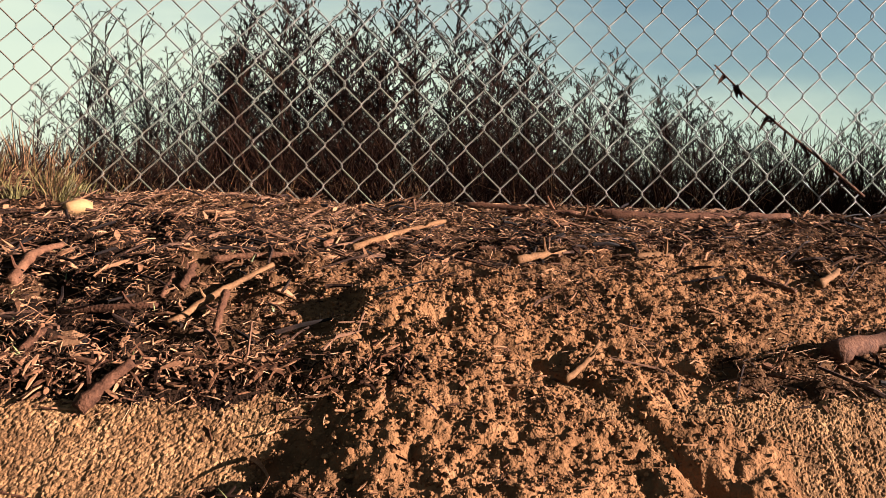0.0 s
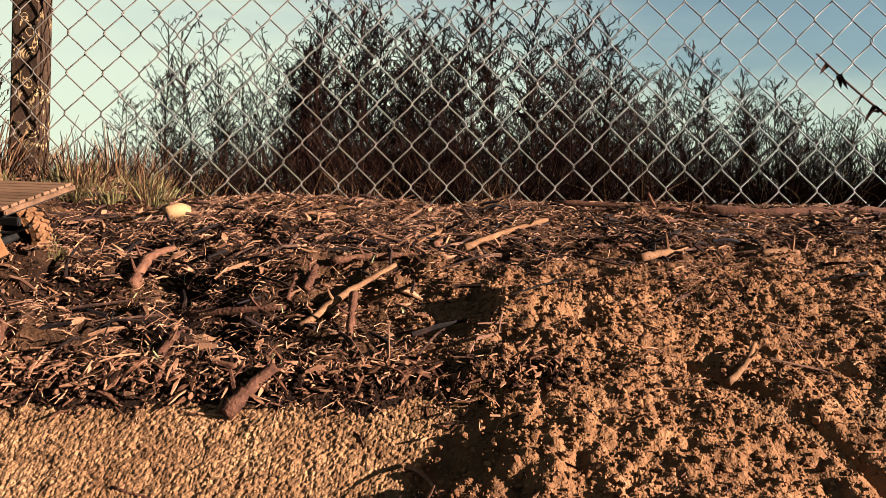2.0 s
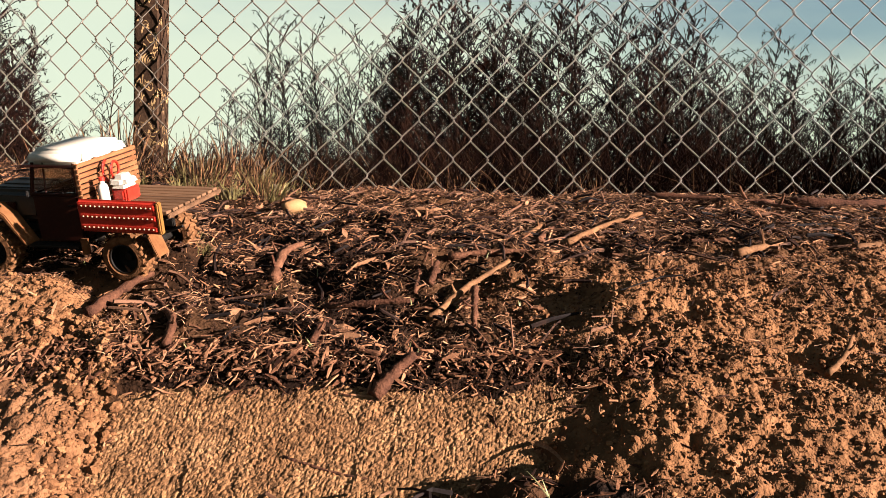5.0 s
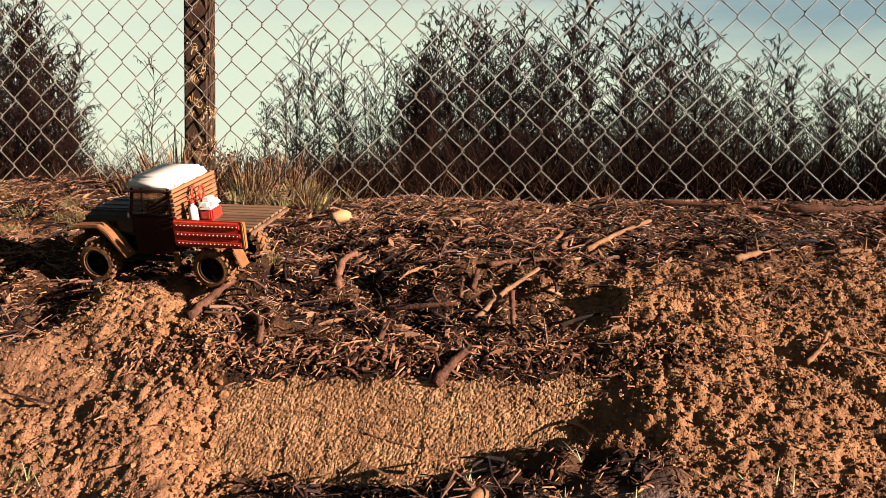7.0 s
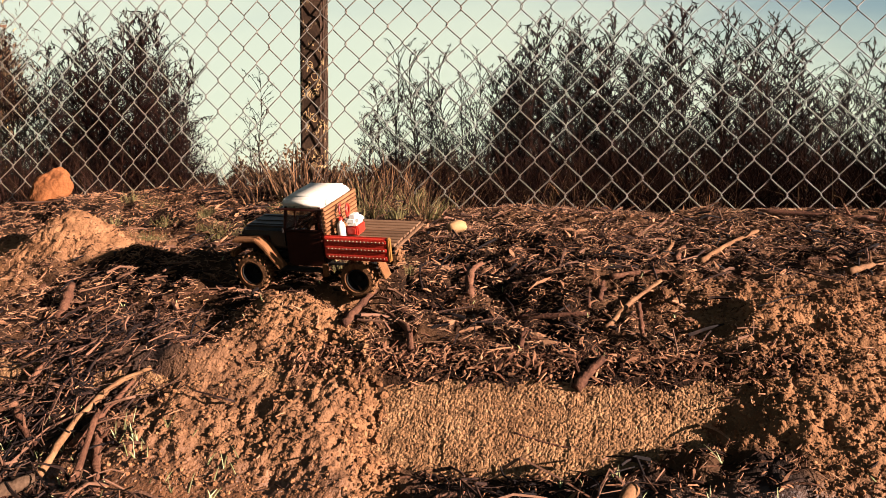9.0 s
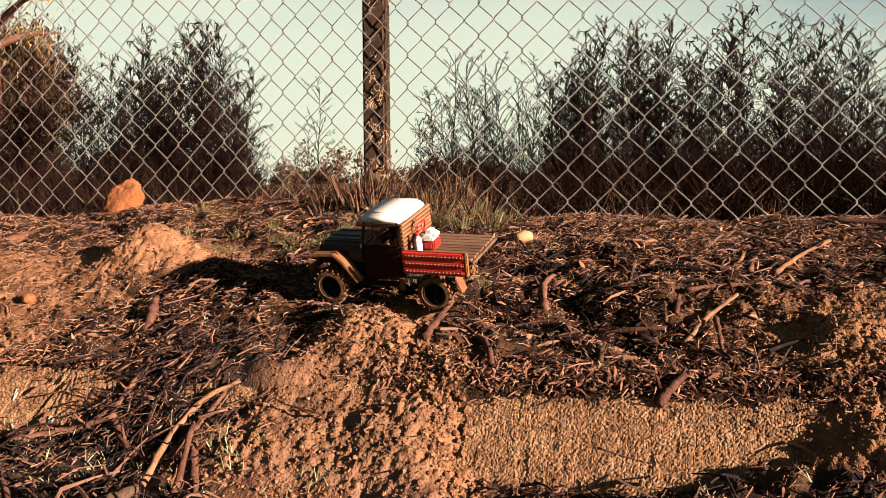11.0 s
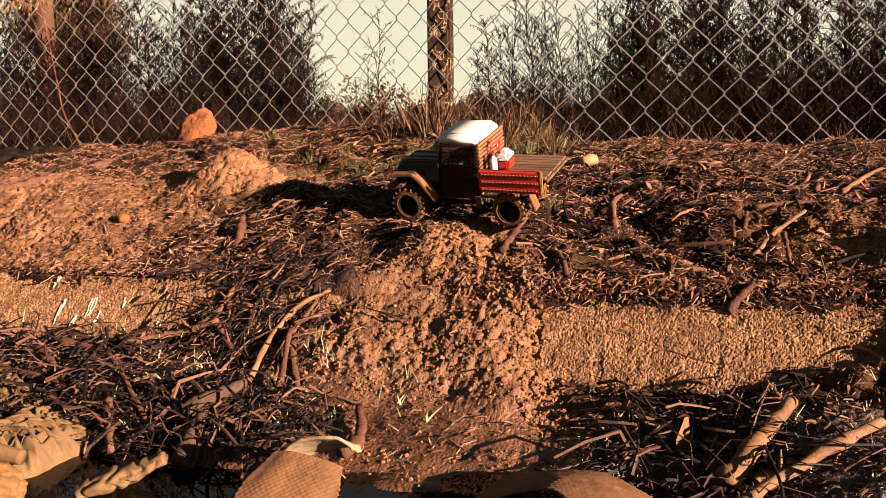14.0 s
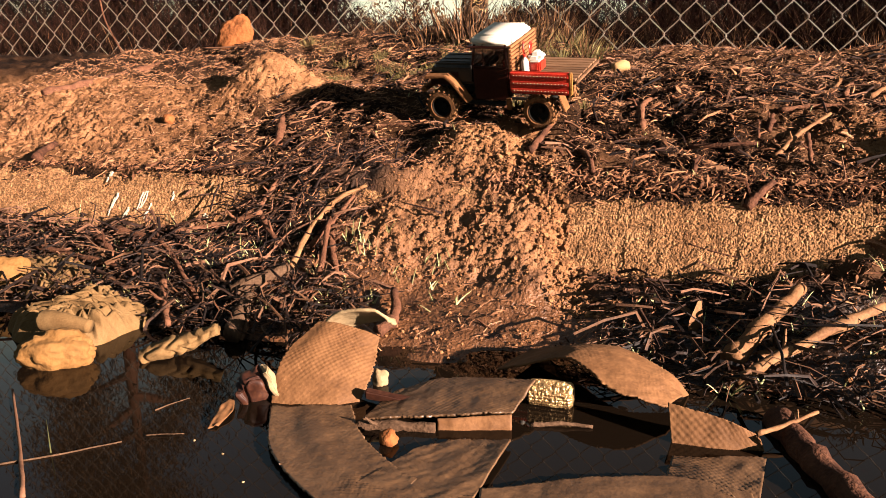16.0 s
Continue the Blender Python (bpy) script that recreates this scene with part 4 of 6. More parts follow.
def weed(seed, h=0.60, reach=0.09, branches=44, hanging=0.6, bare=0.0):
    """A dead upright weed: woody stem, steep side shoots and drooping seed tassels. Stands at the origin."""
    rng = random.Random(seed)
    t = empty("dry_weed")
    stem, crown = Soup(), Soup()
    bend = Vector((rng.uniform(-0.05, 0.05), rng.uniform(-0.04, 0.04), 0))

    def at(s):
        return Vector((0, 0, h * s)) + bend * (s * s) + Vector((0.006 * math.sin(s * 11 + seed), 0.006 * math.cos(s * 9 + seed), 0))
    stem.strand([at(i / 10) for i in range(11)], 0.0036, 0.0008, 5)
    for b in range(branches):
        s = 0.05 + 0.92 * (b + rng.random()) / branches
        a = rng.uniform(0, 6.283)
        out = Vector((math.cos(a), math.sin(a), 0))
        L = (reach * (1.15 - 0.80 * s) + 0.022) * rng.uniform(0.55, 1.35)
        rise = rng.uniform(0.8, 1.9)
        nod = rng.uniform(0.2, 0.75) if rng.random() < 0.55 else 0.0        # tips that bend over
        p0 = at(s)
        pts = []
        for k in (0, 0.3, 0.6, 0.82, 1.0):
            up = L * rise * (k * (1 - 0.15 * k) - nod * max(0.0, k - 0.55) ** 1.6 * 2.2)
            pts.append(p0 + out * (L * k * (0.85 + 0.25 * k)) + Vector((rng.uniform(-0.003, 0.003), rng.uniform(-0.003, 0.003), up)))
        crown.strand(pts, 0.0018, 0.0010)
        for c in range(int(3 + L * 85 * (1 - bare))):
            k = rng.uniform(0.15, 1.0) * 4
            i = min(3, int(k))
            q = pts[i].lerp(pts[i + 1], k - i)
            l2 = rng.uniform(0.008, 0.026)
            if rng.random() < hanging:                                      # hangs down
                d = Vector((rng.uniform(-0.5, 0.5), rng.uniform(-0.5, 0.5), -1)).normalized()
            else:
                d = (Vector((rng.uniform(-1, 1), rng.uniform(-1, 1), rng.uniform(0.0, 1.4))) + out * 0.4).normalized()
            crown.spindle(q, q + d * l2, rng.uniform(0.0012, 0.0026), rng.uniform(0.3, 0.7))
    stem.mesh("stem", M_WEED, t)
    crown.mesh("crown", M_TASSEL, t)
    return t


# tips of the tallest stalks, set to fit the camera's view on a line 0.6 m behind the fence: place, height
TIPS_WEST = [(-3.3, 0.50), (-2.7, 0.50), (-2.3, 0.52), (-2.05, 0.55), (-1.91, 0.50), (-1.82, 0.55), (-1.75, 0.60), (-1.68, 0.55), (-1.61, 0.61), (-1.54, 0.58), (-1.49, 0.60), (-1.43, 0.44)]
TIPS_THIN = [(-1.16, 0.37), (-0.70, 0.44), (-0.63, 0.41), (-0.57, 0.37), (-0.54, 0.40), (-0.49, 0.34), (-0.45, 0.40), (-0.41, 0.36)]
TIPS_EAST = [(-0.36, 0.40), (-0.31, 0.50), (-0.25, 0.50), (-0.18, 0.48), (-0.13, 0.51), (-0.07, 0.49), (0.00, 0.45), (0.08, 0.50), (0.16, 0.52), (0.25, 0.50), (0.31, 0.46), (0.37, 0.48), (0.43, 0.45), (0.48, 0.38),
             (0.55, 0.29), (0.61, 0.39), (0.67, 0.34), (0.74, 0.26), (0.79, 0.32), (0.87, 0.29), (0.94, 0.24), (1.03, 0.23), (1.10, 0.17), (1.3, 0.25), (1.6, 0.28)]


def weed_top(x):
    """Height of the thicket's outline as fitted to the view, along the same line."""
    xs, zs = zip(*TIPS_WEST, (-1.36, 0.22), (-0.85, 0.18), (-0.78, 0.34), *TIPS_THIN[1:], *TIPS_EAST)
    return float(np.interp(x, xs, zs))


def weed_density(x):
    return float(np.interp(x, [-3.6, -1.5, -1.42, -1.34, -0.9, -0.8, -0.45, -0.36, 0.44, 0.52, 1.0, 1.8], [1, 1, 0.9, 0.04, 0.04, 0.25, 0.40, 1, 1, 0.7, 0.8, 0.6]))


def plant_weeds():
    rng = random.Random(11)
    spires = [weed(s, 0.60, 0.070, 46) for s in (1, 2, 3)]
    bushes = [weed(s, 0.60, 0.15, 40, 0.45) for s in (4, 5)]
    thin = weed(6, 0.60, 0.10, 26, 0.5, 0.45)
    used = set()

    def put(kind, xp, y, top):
        k = (y + 1.6) / 2.2                                  # farther stalks scaled up to keep the outline the camera sees
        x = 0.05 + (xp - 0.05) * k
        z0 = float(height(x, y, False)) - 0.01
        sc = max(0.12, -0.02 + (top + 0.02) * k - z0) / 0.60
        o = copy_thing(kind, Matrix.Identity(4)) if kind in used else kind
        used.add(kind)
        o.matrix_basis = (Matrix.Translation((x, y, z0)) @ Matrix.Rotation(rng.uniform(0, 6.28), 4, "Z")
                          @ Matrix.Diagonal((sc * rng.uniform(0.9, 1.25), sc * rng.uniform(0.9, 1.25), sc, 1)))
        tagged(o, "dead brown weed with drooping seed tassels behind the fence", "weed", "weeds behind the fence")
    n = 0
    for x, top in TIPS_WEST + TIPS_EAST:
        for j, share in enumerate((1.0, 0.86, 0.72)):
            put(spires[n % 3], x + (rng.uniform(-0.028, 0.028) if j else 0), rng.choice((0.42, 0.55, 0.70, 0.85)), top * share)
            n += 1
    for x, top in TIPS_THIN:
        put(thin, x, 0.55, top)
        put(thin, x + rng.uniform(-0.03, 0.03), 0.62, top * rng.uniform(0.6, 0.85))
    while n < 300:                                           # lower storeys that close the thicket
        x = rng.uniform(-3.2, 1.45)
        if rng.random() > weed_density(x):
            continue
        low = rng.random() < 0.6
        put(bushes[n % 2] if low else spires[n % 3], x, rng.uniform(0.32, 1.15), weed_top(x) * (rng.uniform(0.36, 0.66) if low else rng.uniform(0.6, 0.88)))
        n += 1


plant_weeds()


def undergrowth():
    """Tangled dead stalks low behind the fence."""
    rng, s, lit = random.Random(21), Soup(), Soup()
    for _ in range(11000):
        x, y = rng.uniform(-3.2, 1.5), 0.06 + abs(rng.gauss(0, 0.5))
        thick = weed_density(x)
        z = float(-0.045)
        h = rng.uniform(0.03, 0.12 + 0.13 * thick)
        d = Vector((rng.uniform(-1, 1), rng.uniform(-1, 1), rng.uniform(0.4, 2.0))).normalized()
        p = Vector((x, y, z))
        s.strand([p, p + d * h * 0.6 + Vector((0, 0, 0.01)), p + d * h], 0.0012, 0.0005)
        # nearer stalks repeated in paler tan: sunlight put into their colour
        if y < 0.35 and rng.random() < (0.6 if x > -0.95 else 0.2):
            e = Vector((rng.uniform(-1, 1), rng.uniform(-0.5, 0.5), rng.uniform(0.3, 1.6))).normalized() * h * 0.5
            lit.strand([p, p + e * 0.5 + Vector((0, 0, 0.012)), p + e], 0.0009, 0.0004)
    tagged(lit.mesh("dead_grass", M_DRYGRASS), "tangle of dry tan stalks at the fence foot, paler as if sunlit", "dead grass", kind="stuff")
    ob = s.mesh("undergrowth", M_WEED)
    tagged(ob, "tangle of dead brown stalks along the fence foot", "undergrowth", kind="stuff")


undergrowth()


def far_woods():
    """A low line of bushes and trees far across the field."""
    rng, s = random.Random(31), Soup()
    for i in range(150):
        a = rng.uniform(-1.25, 1.05)
        dist = rng.uniform(45, 75)
        x, y = dist * math.sin(a), dist * math.cos(a)
        hgt = rng.uniform(2.2, 3.4) if rng.random() < 0.22 else rng.uniform(0.8, 1.7)
        wid = hgt * rng.uniform(0.6, 1.3)
        heads = [Vector((rng.gauss(0, 0.38), rng.gauss(0, 0.38), rng.uniform(0.15, 0.85))) for _ in range(9)]
        for _ in range(330):
            u = rng.choice(heads) + Vector((rng.gauss(0, 0.11), rng.gauss(0, 0.11), rng.gauss(-0.05, 0.12)))
            p = Vector((x + u.x * wid, y + u.y * wid, max(-0.1, u.z) * hgt - 0.2))
            d = Vector((rng.uniform(-1, 1), rng.uniform(-1, 1), rng.uniform(-0.3, 1))).normalized()
            s.spindle(p, p + d * rng.uniform(0.16, 0.42), rng.uniform(0.05, 0.11))
    tagged(s.mesh("far_woods", M_TREE), "low line of brown bushes and trees across the field", "woods", kind="stuff")


far_woods()


def build_tree(x, y, h, seed):
    rng = random.Random(seed)
    t = tagged(empty("tree", pose(x, y, -0.1)), "tall tree with reddish trunk and sunlit olive crown", "tree")
    part("trunk", tube(smooth_path([(0, 0, -0.2), (0.1, 0, h * 0.3), (-0.05, 0.1, h * 0.62), (0.05, 0, h * 0.95)], 4), [0.16 - 0.010 * i for i in range(13)], 10, True, 0.08, seed), M_TRUNK, t, smooth=True)
    crown, top = Soup(), Soup()
    for b in range(22):
        s = 0.07 + 0.88 * (b + rng.random()) / 22
        a = rng.uniform(0, 6.28)
        L = h * rng.uniform(0.10, 0.22) * (1.15 - 0.5 * s)
        p0 = Vector((0, 0, h * s))
        p1 = p0 + Vector((math.cos(a) * L * 0.5, math.sin(a) * L * 0.5, L * 0.25))
        p2 = p0 + Vector((math.cos(a) * L, math.sin(a) * L, L * 0.35))
        part("limb", tube([p0, p1, p2], [0.06, 0.035, 0.012], 7), M_TRUNK, t)
        for _ in range(1 if s < 0.5 else 5):                # clumps of leaves with sky between them
            o = p1.lerp(p2, rng.uniform(0.2, 1.15)) + Vector((rng.gauss(0, 0.12), rng.gauss(0, 0.12), rng.gauss(0, 0.10)))
            for _ in range(170 if s < 0.5 else 420):
                w = 0.16 if s < 0.5 else 0.32
                c = o + Vector((rng.gauss(0, w), rng.gauss(0, w), rng.gauss(0, w * 0.8)))
                d = Vector((rng.uniform(-1, 1), rng.uniform(-1, 1), rng.uniform(-1.4, 0.2))).normalized()
                (crown if s < 0.5 else top).blade(c, d, d.cross(Vector((0.2, 0.4, 0.9))).normalized(), rng.uniform(0.06, 0.11), 0.022 if s < 0.5 else 0.028, 0.2, 1)
    # lower leaves coloured sunlit, upper ones darker to suit their dim mirror image
    crown.mesh("lower_crown", M_CROWN, t)
    top.mesh("crown", M_TREE, t)
    return t


build_tree(-8.7, 6.75, 7.6, 3)
build_tree(-9.7, 8.3, 2.3, 4)

# ---------------------------------------------------------------- sticks and branches on the bank
def stick(points, r, mat, label, name="stick", lift=0.8, taper=0.6, knots=2, tilt=(0, 0), seed=1):
    """A branch lying through the given places; tilt raises its two ends."""
    rng = random.Random(seed + int(points[0][0] * 1000))
    n = len(points)
    ctrl = [Vector((p[0], p[1], surface(p[0], p[1]) + r * lift + tilt[0] + (tilt[1] - tilt[0]) * i / (n - 1))) for i, p in enumerate(points)]
    if n == 2:
        mid = ctrl[0].lerp(ctrl[1], 0.5)
        L = (ctrl[1] - ctrl[0]).length
        ctrl.insert(1, mid + Vector((rng.uniform(-1, 1), rng.uniform(-1, 1), rng.uniform(0, 1))) * L * 0.045)
    path = smooth_path(ctrl, 6)
    for p in path[1:-1]:
        p += Vector((rng.uniform(-1, 1), rng.uniform(-1, 1), rng.uniform(-1, 1))) * r * 0.16
    m = len(path)
    radii = [r * (1 - (1 - taper) * i / (m - 1)) * rng.uniform(0.88, 1.10) for i in range(m)]
    for _ in range(knots):
        k = rng.randrange(1, m - 1)
        radii[k] *= 1.28
    t = tagged(new(name, None), label, name.replace("_", " "))
    t.empty_display_size = 0.01
    part("wood", tube(path, radii, 10, True, 0.08, seed), mat, t, smooth=True)
    if (n > 2 or r > 0.004) and knots and r < 0.008:                                  # a broken side twig
        k = rng.randrange(2, m - 2)
        d = Vector((rng.uniform(-1, 1), rng.uniform(-1, 1), rng.uniform(0.3, 1.0))).normalized()
        part("side_twig", tube([path[k], path[k] + d * r * 2.2, path[k] + d * r * 3.6 + Vector((0, 0, r * 0.6))], [r * 0.42, r * 0.33, r * 0.18], 6), mat, t)
    return t


stick([(-0.025, -0.743), (0.009, -0.680), (0.048, -0.637)], 0.0040, M_PALE, "long pale peeled stick lying on mulch", tilt=(0.003, 0.005))
stick([(-0.145, -0.703), (-0.094, -0.711), (-0.047, -0.708)], 0.0045, M_BARK, "reddish brown stick half sunk in mulch")
stick([(0.016, -0.700), (0.021, -0.755)], 0.0042, M_BARK, "short brown stick end poking up", tilt=(0.012, 0.0))
stick([(0.114, -0.489), (0.166, -0.383), (0.227, -0.285)], 0.0045, M_MID, "crooked pale brown branch below the fence", "branch", tilt=(0.004, 0.008))
stick([(0.034, -0.504), (0.061, -0.445), (0.081, -0.350)], 0.0048, M_MID, "bent pale branch on the litter", "branch")
stick([(0.078, -0.482), (0.110, -0.345)], 0.0058, M_BARK, "stout brown branch piece on the litter", "branch")
stick([(-0.254, -0.511), (-0.242, -0.560), (-0.233, -0.630)], 0.0052, M_BARK, "knobbly dark stick lying downslope")
stick([(-0.054, -0.612), (-0.049, -0.694)], 0.0046, M_BARK, "dark stick lying downslope in mulch")
stick([(-0.370, -0.782), (-0.362, -0.665)], 0.0058, M_BARK, "brown stick leaning over the clay heap", tilt=(0.004, 0.006))
stick([(-0.700, -0.690), (-0.560, -0.660), (-0.400, -0.650)], 0.0036, M_BARK, "long thin dark stick in front of the truck")
stick([(-0.639, -1.040), (-0.646, -0.968), (-0.631, -0.910), (-0.598, -0.881)], 0.0046, M_MID, "forked pale branch leaning on the heap", "branch", tilt=(0.012, 0.006))
stick([(-0.636, -0.991), (-0.620, -0.951), (-0.608, -0.905)], 0.0044, M_BARK, "brown branch crossing the forked one", "branch", tilt=(0.006, 0.010))
stick([(-0.761, -0.930), (-0.755, -0.880), (-0.787, -0.800)], 0.0040, M_BARK, "reddish stick lying across the kerb")
stick([(-0.838, -0.748), (-0.871, -0.675)], 0.0085, M_BARK, "thick orange brown branch stub", "branch", tilt=(0.0, 0.010))
stick([(-1.027, -0.895), (-1.010, -0.846), (-0.967, -0.787)], 0.0022, M_BARK, "thin curved twig over the kerb edge")
stick([(-0.880, -0.990), (-0.806, -0.961), (-0.743, -0.951)], 0.0056, M_BARK, "stout reddish branch at the kerb foot", "branch", tilt=(0.008, 0.010))
stick([(-0.738, -0.958), (-0.680, -0.992)], 0.0055, M_BARK, "broken branch stub at the kerb foot", "branch", tilt=(0.008, 0.0))
stick([(-0.615, -0.967), (-0.595, -1.000), (-0.565, -1.043)], 0.0062, M_BARK, "dark rotten branch at the kerb foot", "branch")
stick([(-1.530, -0.604), (-1.506, -0.501), (-1.505, -0.398), (-1.488, -0.248)], 0.0120, M_BARK, "long weathered brown branch half buried in clay", "branch", lift=-0.25, taper=0.8)
stick([(-1.268, -0.881), (-1.296, -0.805)], 0.0085, M_BARK, "dark stub on the clay slope")
stick([(-0.023, -0.621), (0.030, -0.606), (0.082, -0.596)], 0.0038, M_BARK, "reddish split stick on mulch")
stick([(0.311, -0.550), (0.376, -0.490)], 0.0052, M_MID, "pale split chip of wood", tilt=(0.002, 0.004))
stick([(0.250, -0.130), (0.366, -0.165), (0.444, -0.178)], 0.0075, M_BARK, "long brown branch along the fence foot", "branch")
stick([(0.470, -0.180), (0.553, -0.190), (0.680, -0.170), (0.800, -0.140)], 0.0090, M_BARK, "long thick branch along the fence foot", "branch")
stick([(0.420, -0.190), (0.470, -0.225), (0.530, -0.265)], 0.0065, M_BARK, "dark branch beside the fence foot", "branch")
stick([(-0.223, -0.645), (-0.234, -0.580), (-0.227, -0.527)], 0.0060, M_BARK, "dark brown stick lying downslope", tilt=(0.0, 0.006))
stick([(-0.036, -0.677), (-0.031, -0.648)], 0.0050, M_BARK, "stub of brown wood in mulch", tilt=(0.0, 0.008))
stick([(0.592, -0.728), (0.666, -0.687), (0.760, -0.640)], 0.0120, M_BARK, "thick bark covered branch on clay", "branch", lift=0.5)
stick([(0.588, -0.529), (0.622, -0.582)], 0.0050, M_BARK, "dark short stick on clay")
stick([(0.670, -0.533), (0.722, -0.473)], 0.0052, M_MID, "short pale stick on clay", tilt=(0.0, 0.006))
stick([(0.464, -0.485), (0.518, -0.457)], 0.0058, M_MID, "pale brown stick on the bank")
stick([(-0.056, -0.855), (-0.024, -0.828)], 0.0070, M_BARK, "thick red brown bark piece on the kerb", "bark_piece", tilt=(0.0, 0.004))
stick([(-0.405, -0.634), (-0.356, -0.628)], 0.0040, M_BARK, "brown stick beside the wheels")
stick([(-1.455, -0.135), (-1.360, -0.130), (-1.225, -0.140)], 0.0022, M_TWIG, "thin dark stick leaning before the clay lump", tilt=(0.020, 0.008))
stick([(-0.225, -0.360), (-0.120, -0.319)], 0.0044, M_BARK, "straight brown stick lying in straw")
stick([(-0.265, -0.823), (-0.289, -0.764), (-0.351, -0.690)], 0.0048, M_BARK, "crooked dark stick above the kerb")
stick([(-0.128, -0.803), (-0.126, -0.750)], 0.0042, M_BARK, "brown stick pointing downslope", tilt=(0.0, 0.006))
stick([(-0.118, -0.838), (-0.090, -0.800), (-0.085, -0.762)], 0.0034, M_BARK, "thin brown stick above the kerb")
stick([(-0.123, -0.899), (-0.077, -0.905), (-0.036, -0.907)], 0.0016, M_BARK, "thin dark twig across the kerb face", lift=2.0)
stick([(0.331, -0.814), (0.352, -0.790), (0.370, -0.757)], 0.0030, M_MID, "curled pale leaf stalk on clay", tilt=(0.004, 0.010))
# in front of the kerb
stick([(-0.051, -1.152), (0.017, -1.094), (0.091, -1.031)], 0.0068, M_PALE, "smooth reddish cane with dark rings beside the puddle", "cane", tilt=(0.006, 0.016), knots=5)
stick([(-0.058, -1.119), (-0.023, -1.061), (0.010, -1.000)], 0.0115, M_MID, "thick grey brown log beside the puddle", "log", lift=1.1, taper=0.6, tilt=(0.004, 0.0))
stick([(-0.013, -1.204), (0.015, -1.273), (0.050, -1.343), (0.092, -1.425)], 0.0140, M_BARK, "dark wet log lying in the puddle", "log", lift=0.2, taper=0.95, knots=0)
stick([(-0.030, -1.258), (-0.005, -1.238), (0.021, -1.212)], 0.0026, M_PALE, "short pale twig in the puddle", lift=1.2, tilt=(0.008, 0.016))
stick([(-0.030, -1.095), (0.010, -1.085)], 0.0055, M_PALE, "flaking pale stick end")
stick([(-0.459, -1.138), (-0.452, -1.105), (-0.474, -1.060)], 0.0085, M_BARK, "bent orange brown root at the shore", "root", tilt=(0.0, 0.010))
stick([(-0.977, -1.013), (-0.900, -1.020), (-0.851, -1.041), (-0.717, -1.139)], 0.0058, M_BARK, "long forked dark branch in the brush pile", "branch", tilt=(0.014, 0.008))
stick([(-0.804, -1.110), (-0.770, -1.150), (-0.723, -1.200)], 0.0066, M_BARK, "dark stick sloping to the puddle", "branch", tilt=(0.016, 0.006))
stick([(-1.087, -1.072), (-0.941, -1.085), (-0.855, -1.109)], 0.0052, M_BARK, "dark branch in the brush pile", "branch", tilt=(0.012, 0.016))
stick([(-0.936, -0.976), (-0.829, -0.960), (-0.760, -0.950)], 0.0056, M_BARK, "reddish brown branch in the brush pile", "branch", tilt=(0.008, 0.008))
stick([(-0.600, -1.135), (-0.586, -1.067), (-0.620, -0.960)], 0.0054, M_BARK, "dark upright branch in the brush pile", "branch", tilt=(0.004, 0.016))
stick([(-0.990, -1.040), (-0.915, -1.075)], 0.0065, M_BARK, "short reddish branch in the brush pile", "branch", tilt=(0.016, 0.010))
stick([(-0.700, -1.030), (-0.640, -1.090), (-0.560, -1.120)], 0.0052, M_BARK, "brown twig in the brush pile", tilt=(0.012, 0.010))
stick([(-1.06, -1.22), (-1.00, -1.26), (-0.955, -1.40)], 0.0036, M_TWIG, "dark twig standing in the puddle", tilt=(0.010, 0.0))


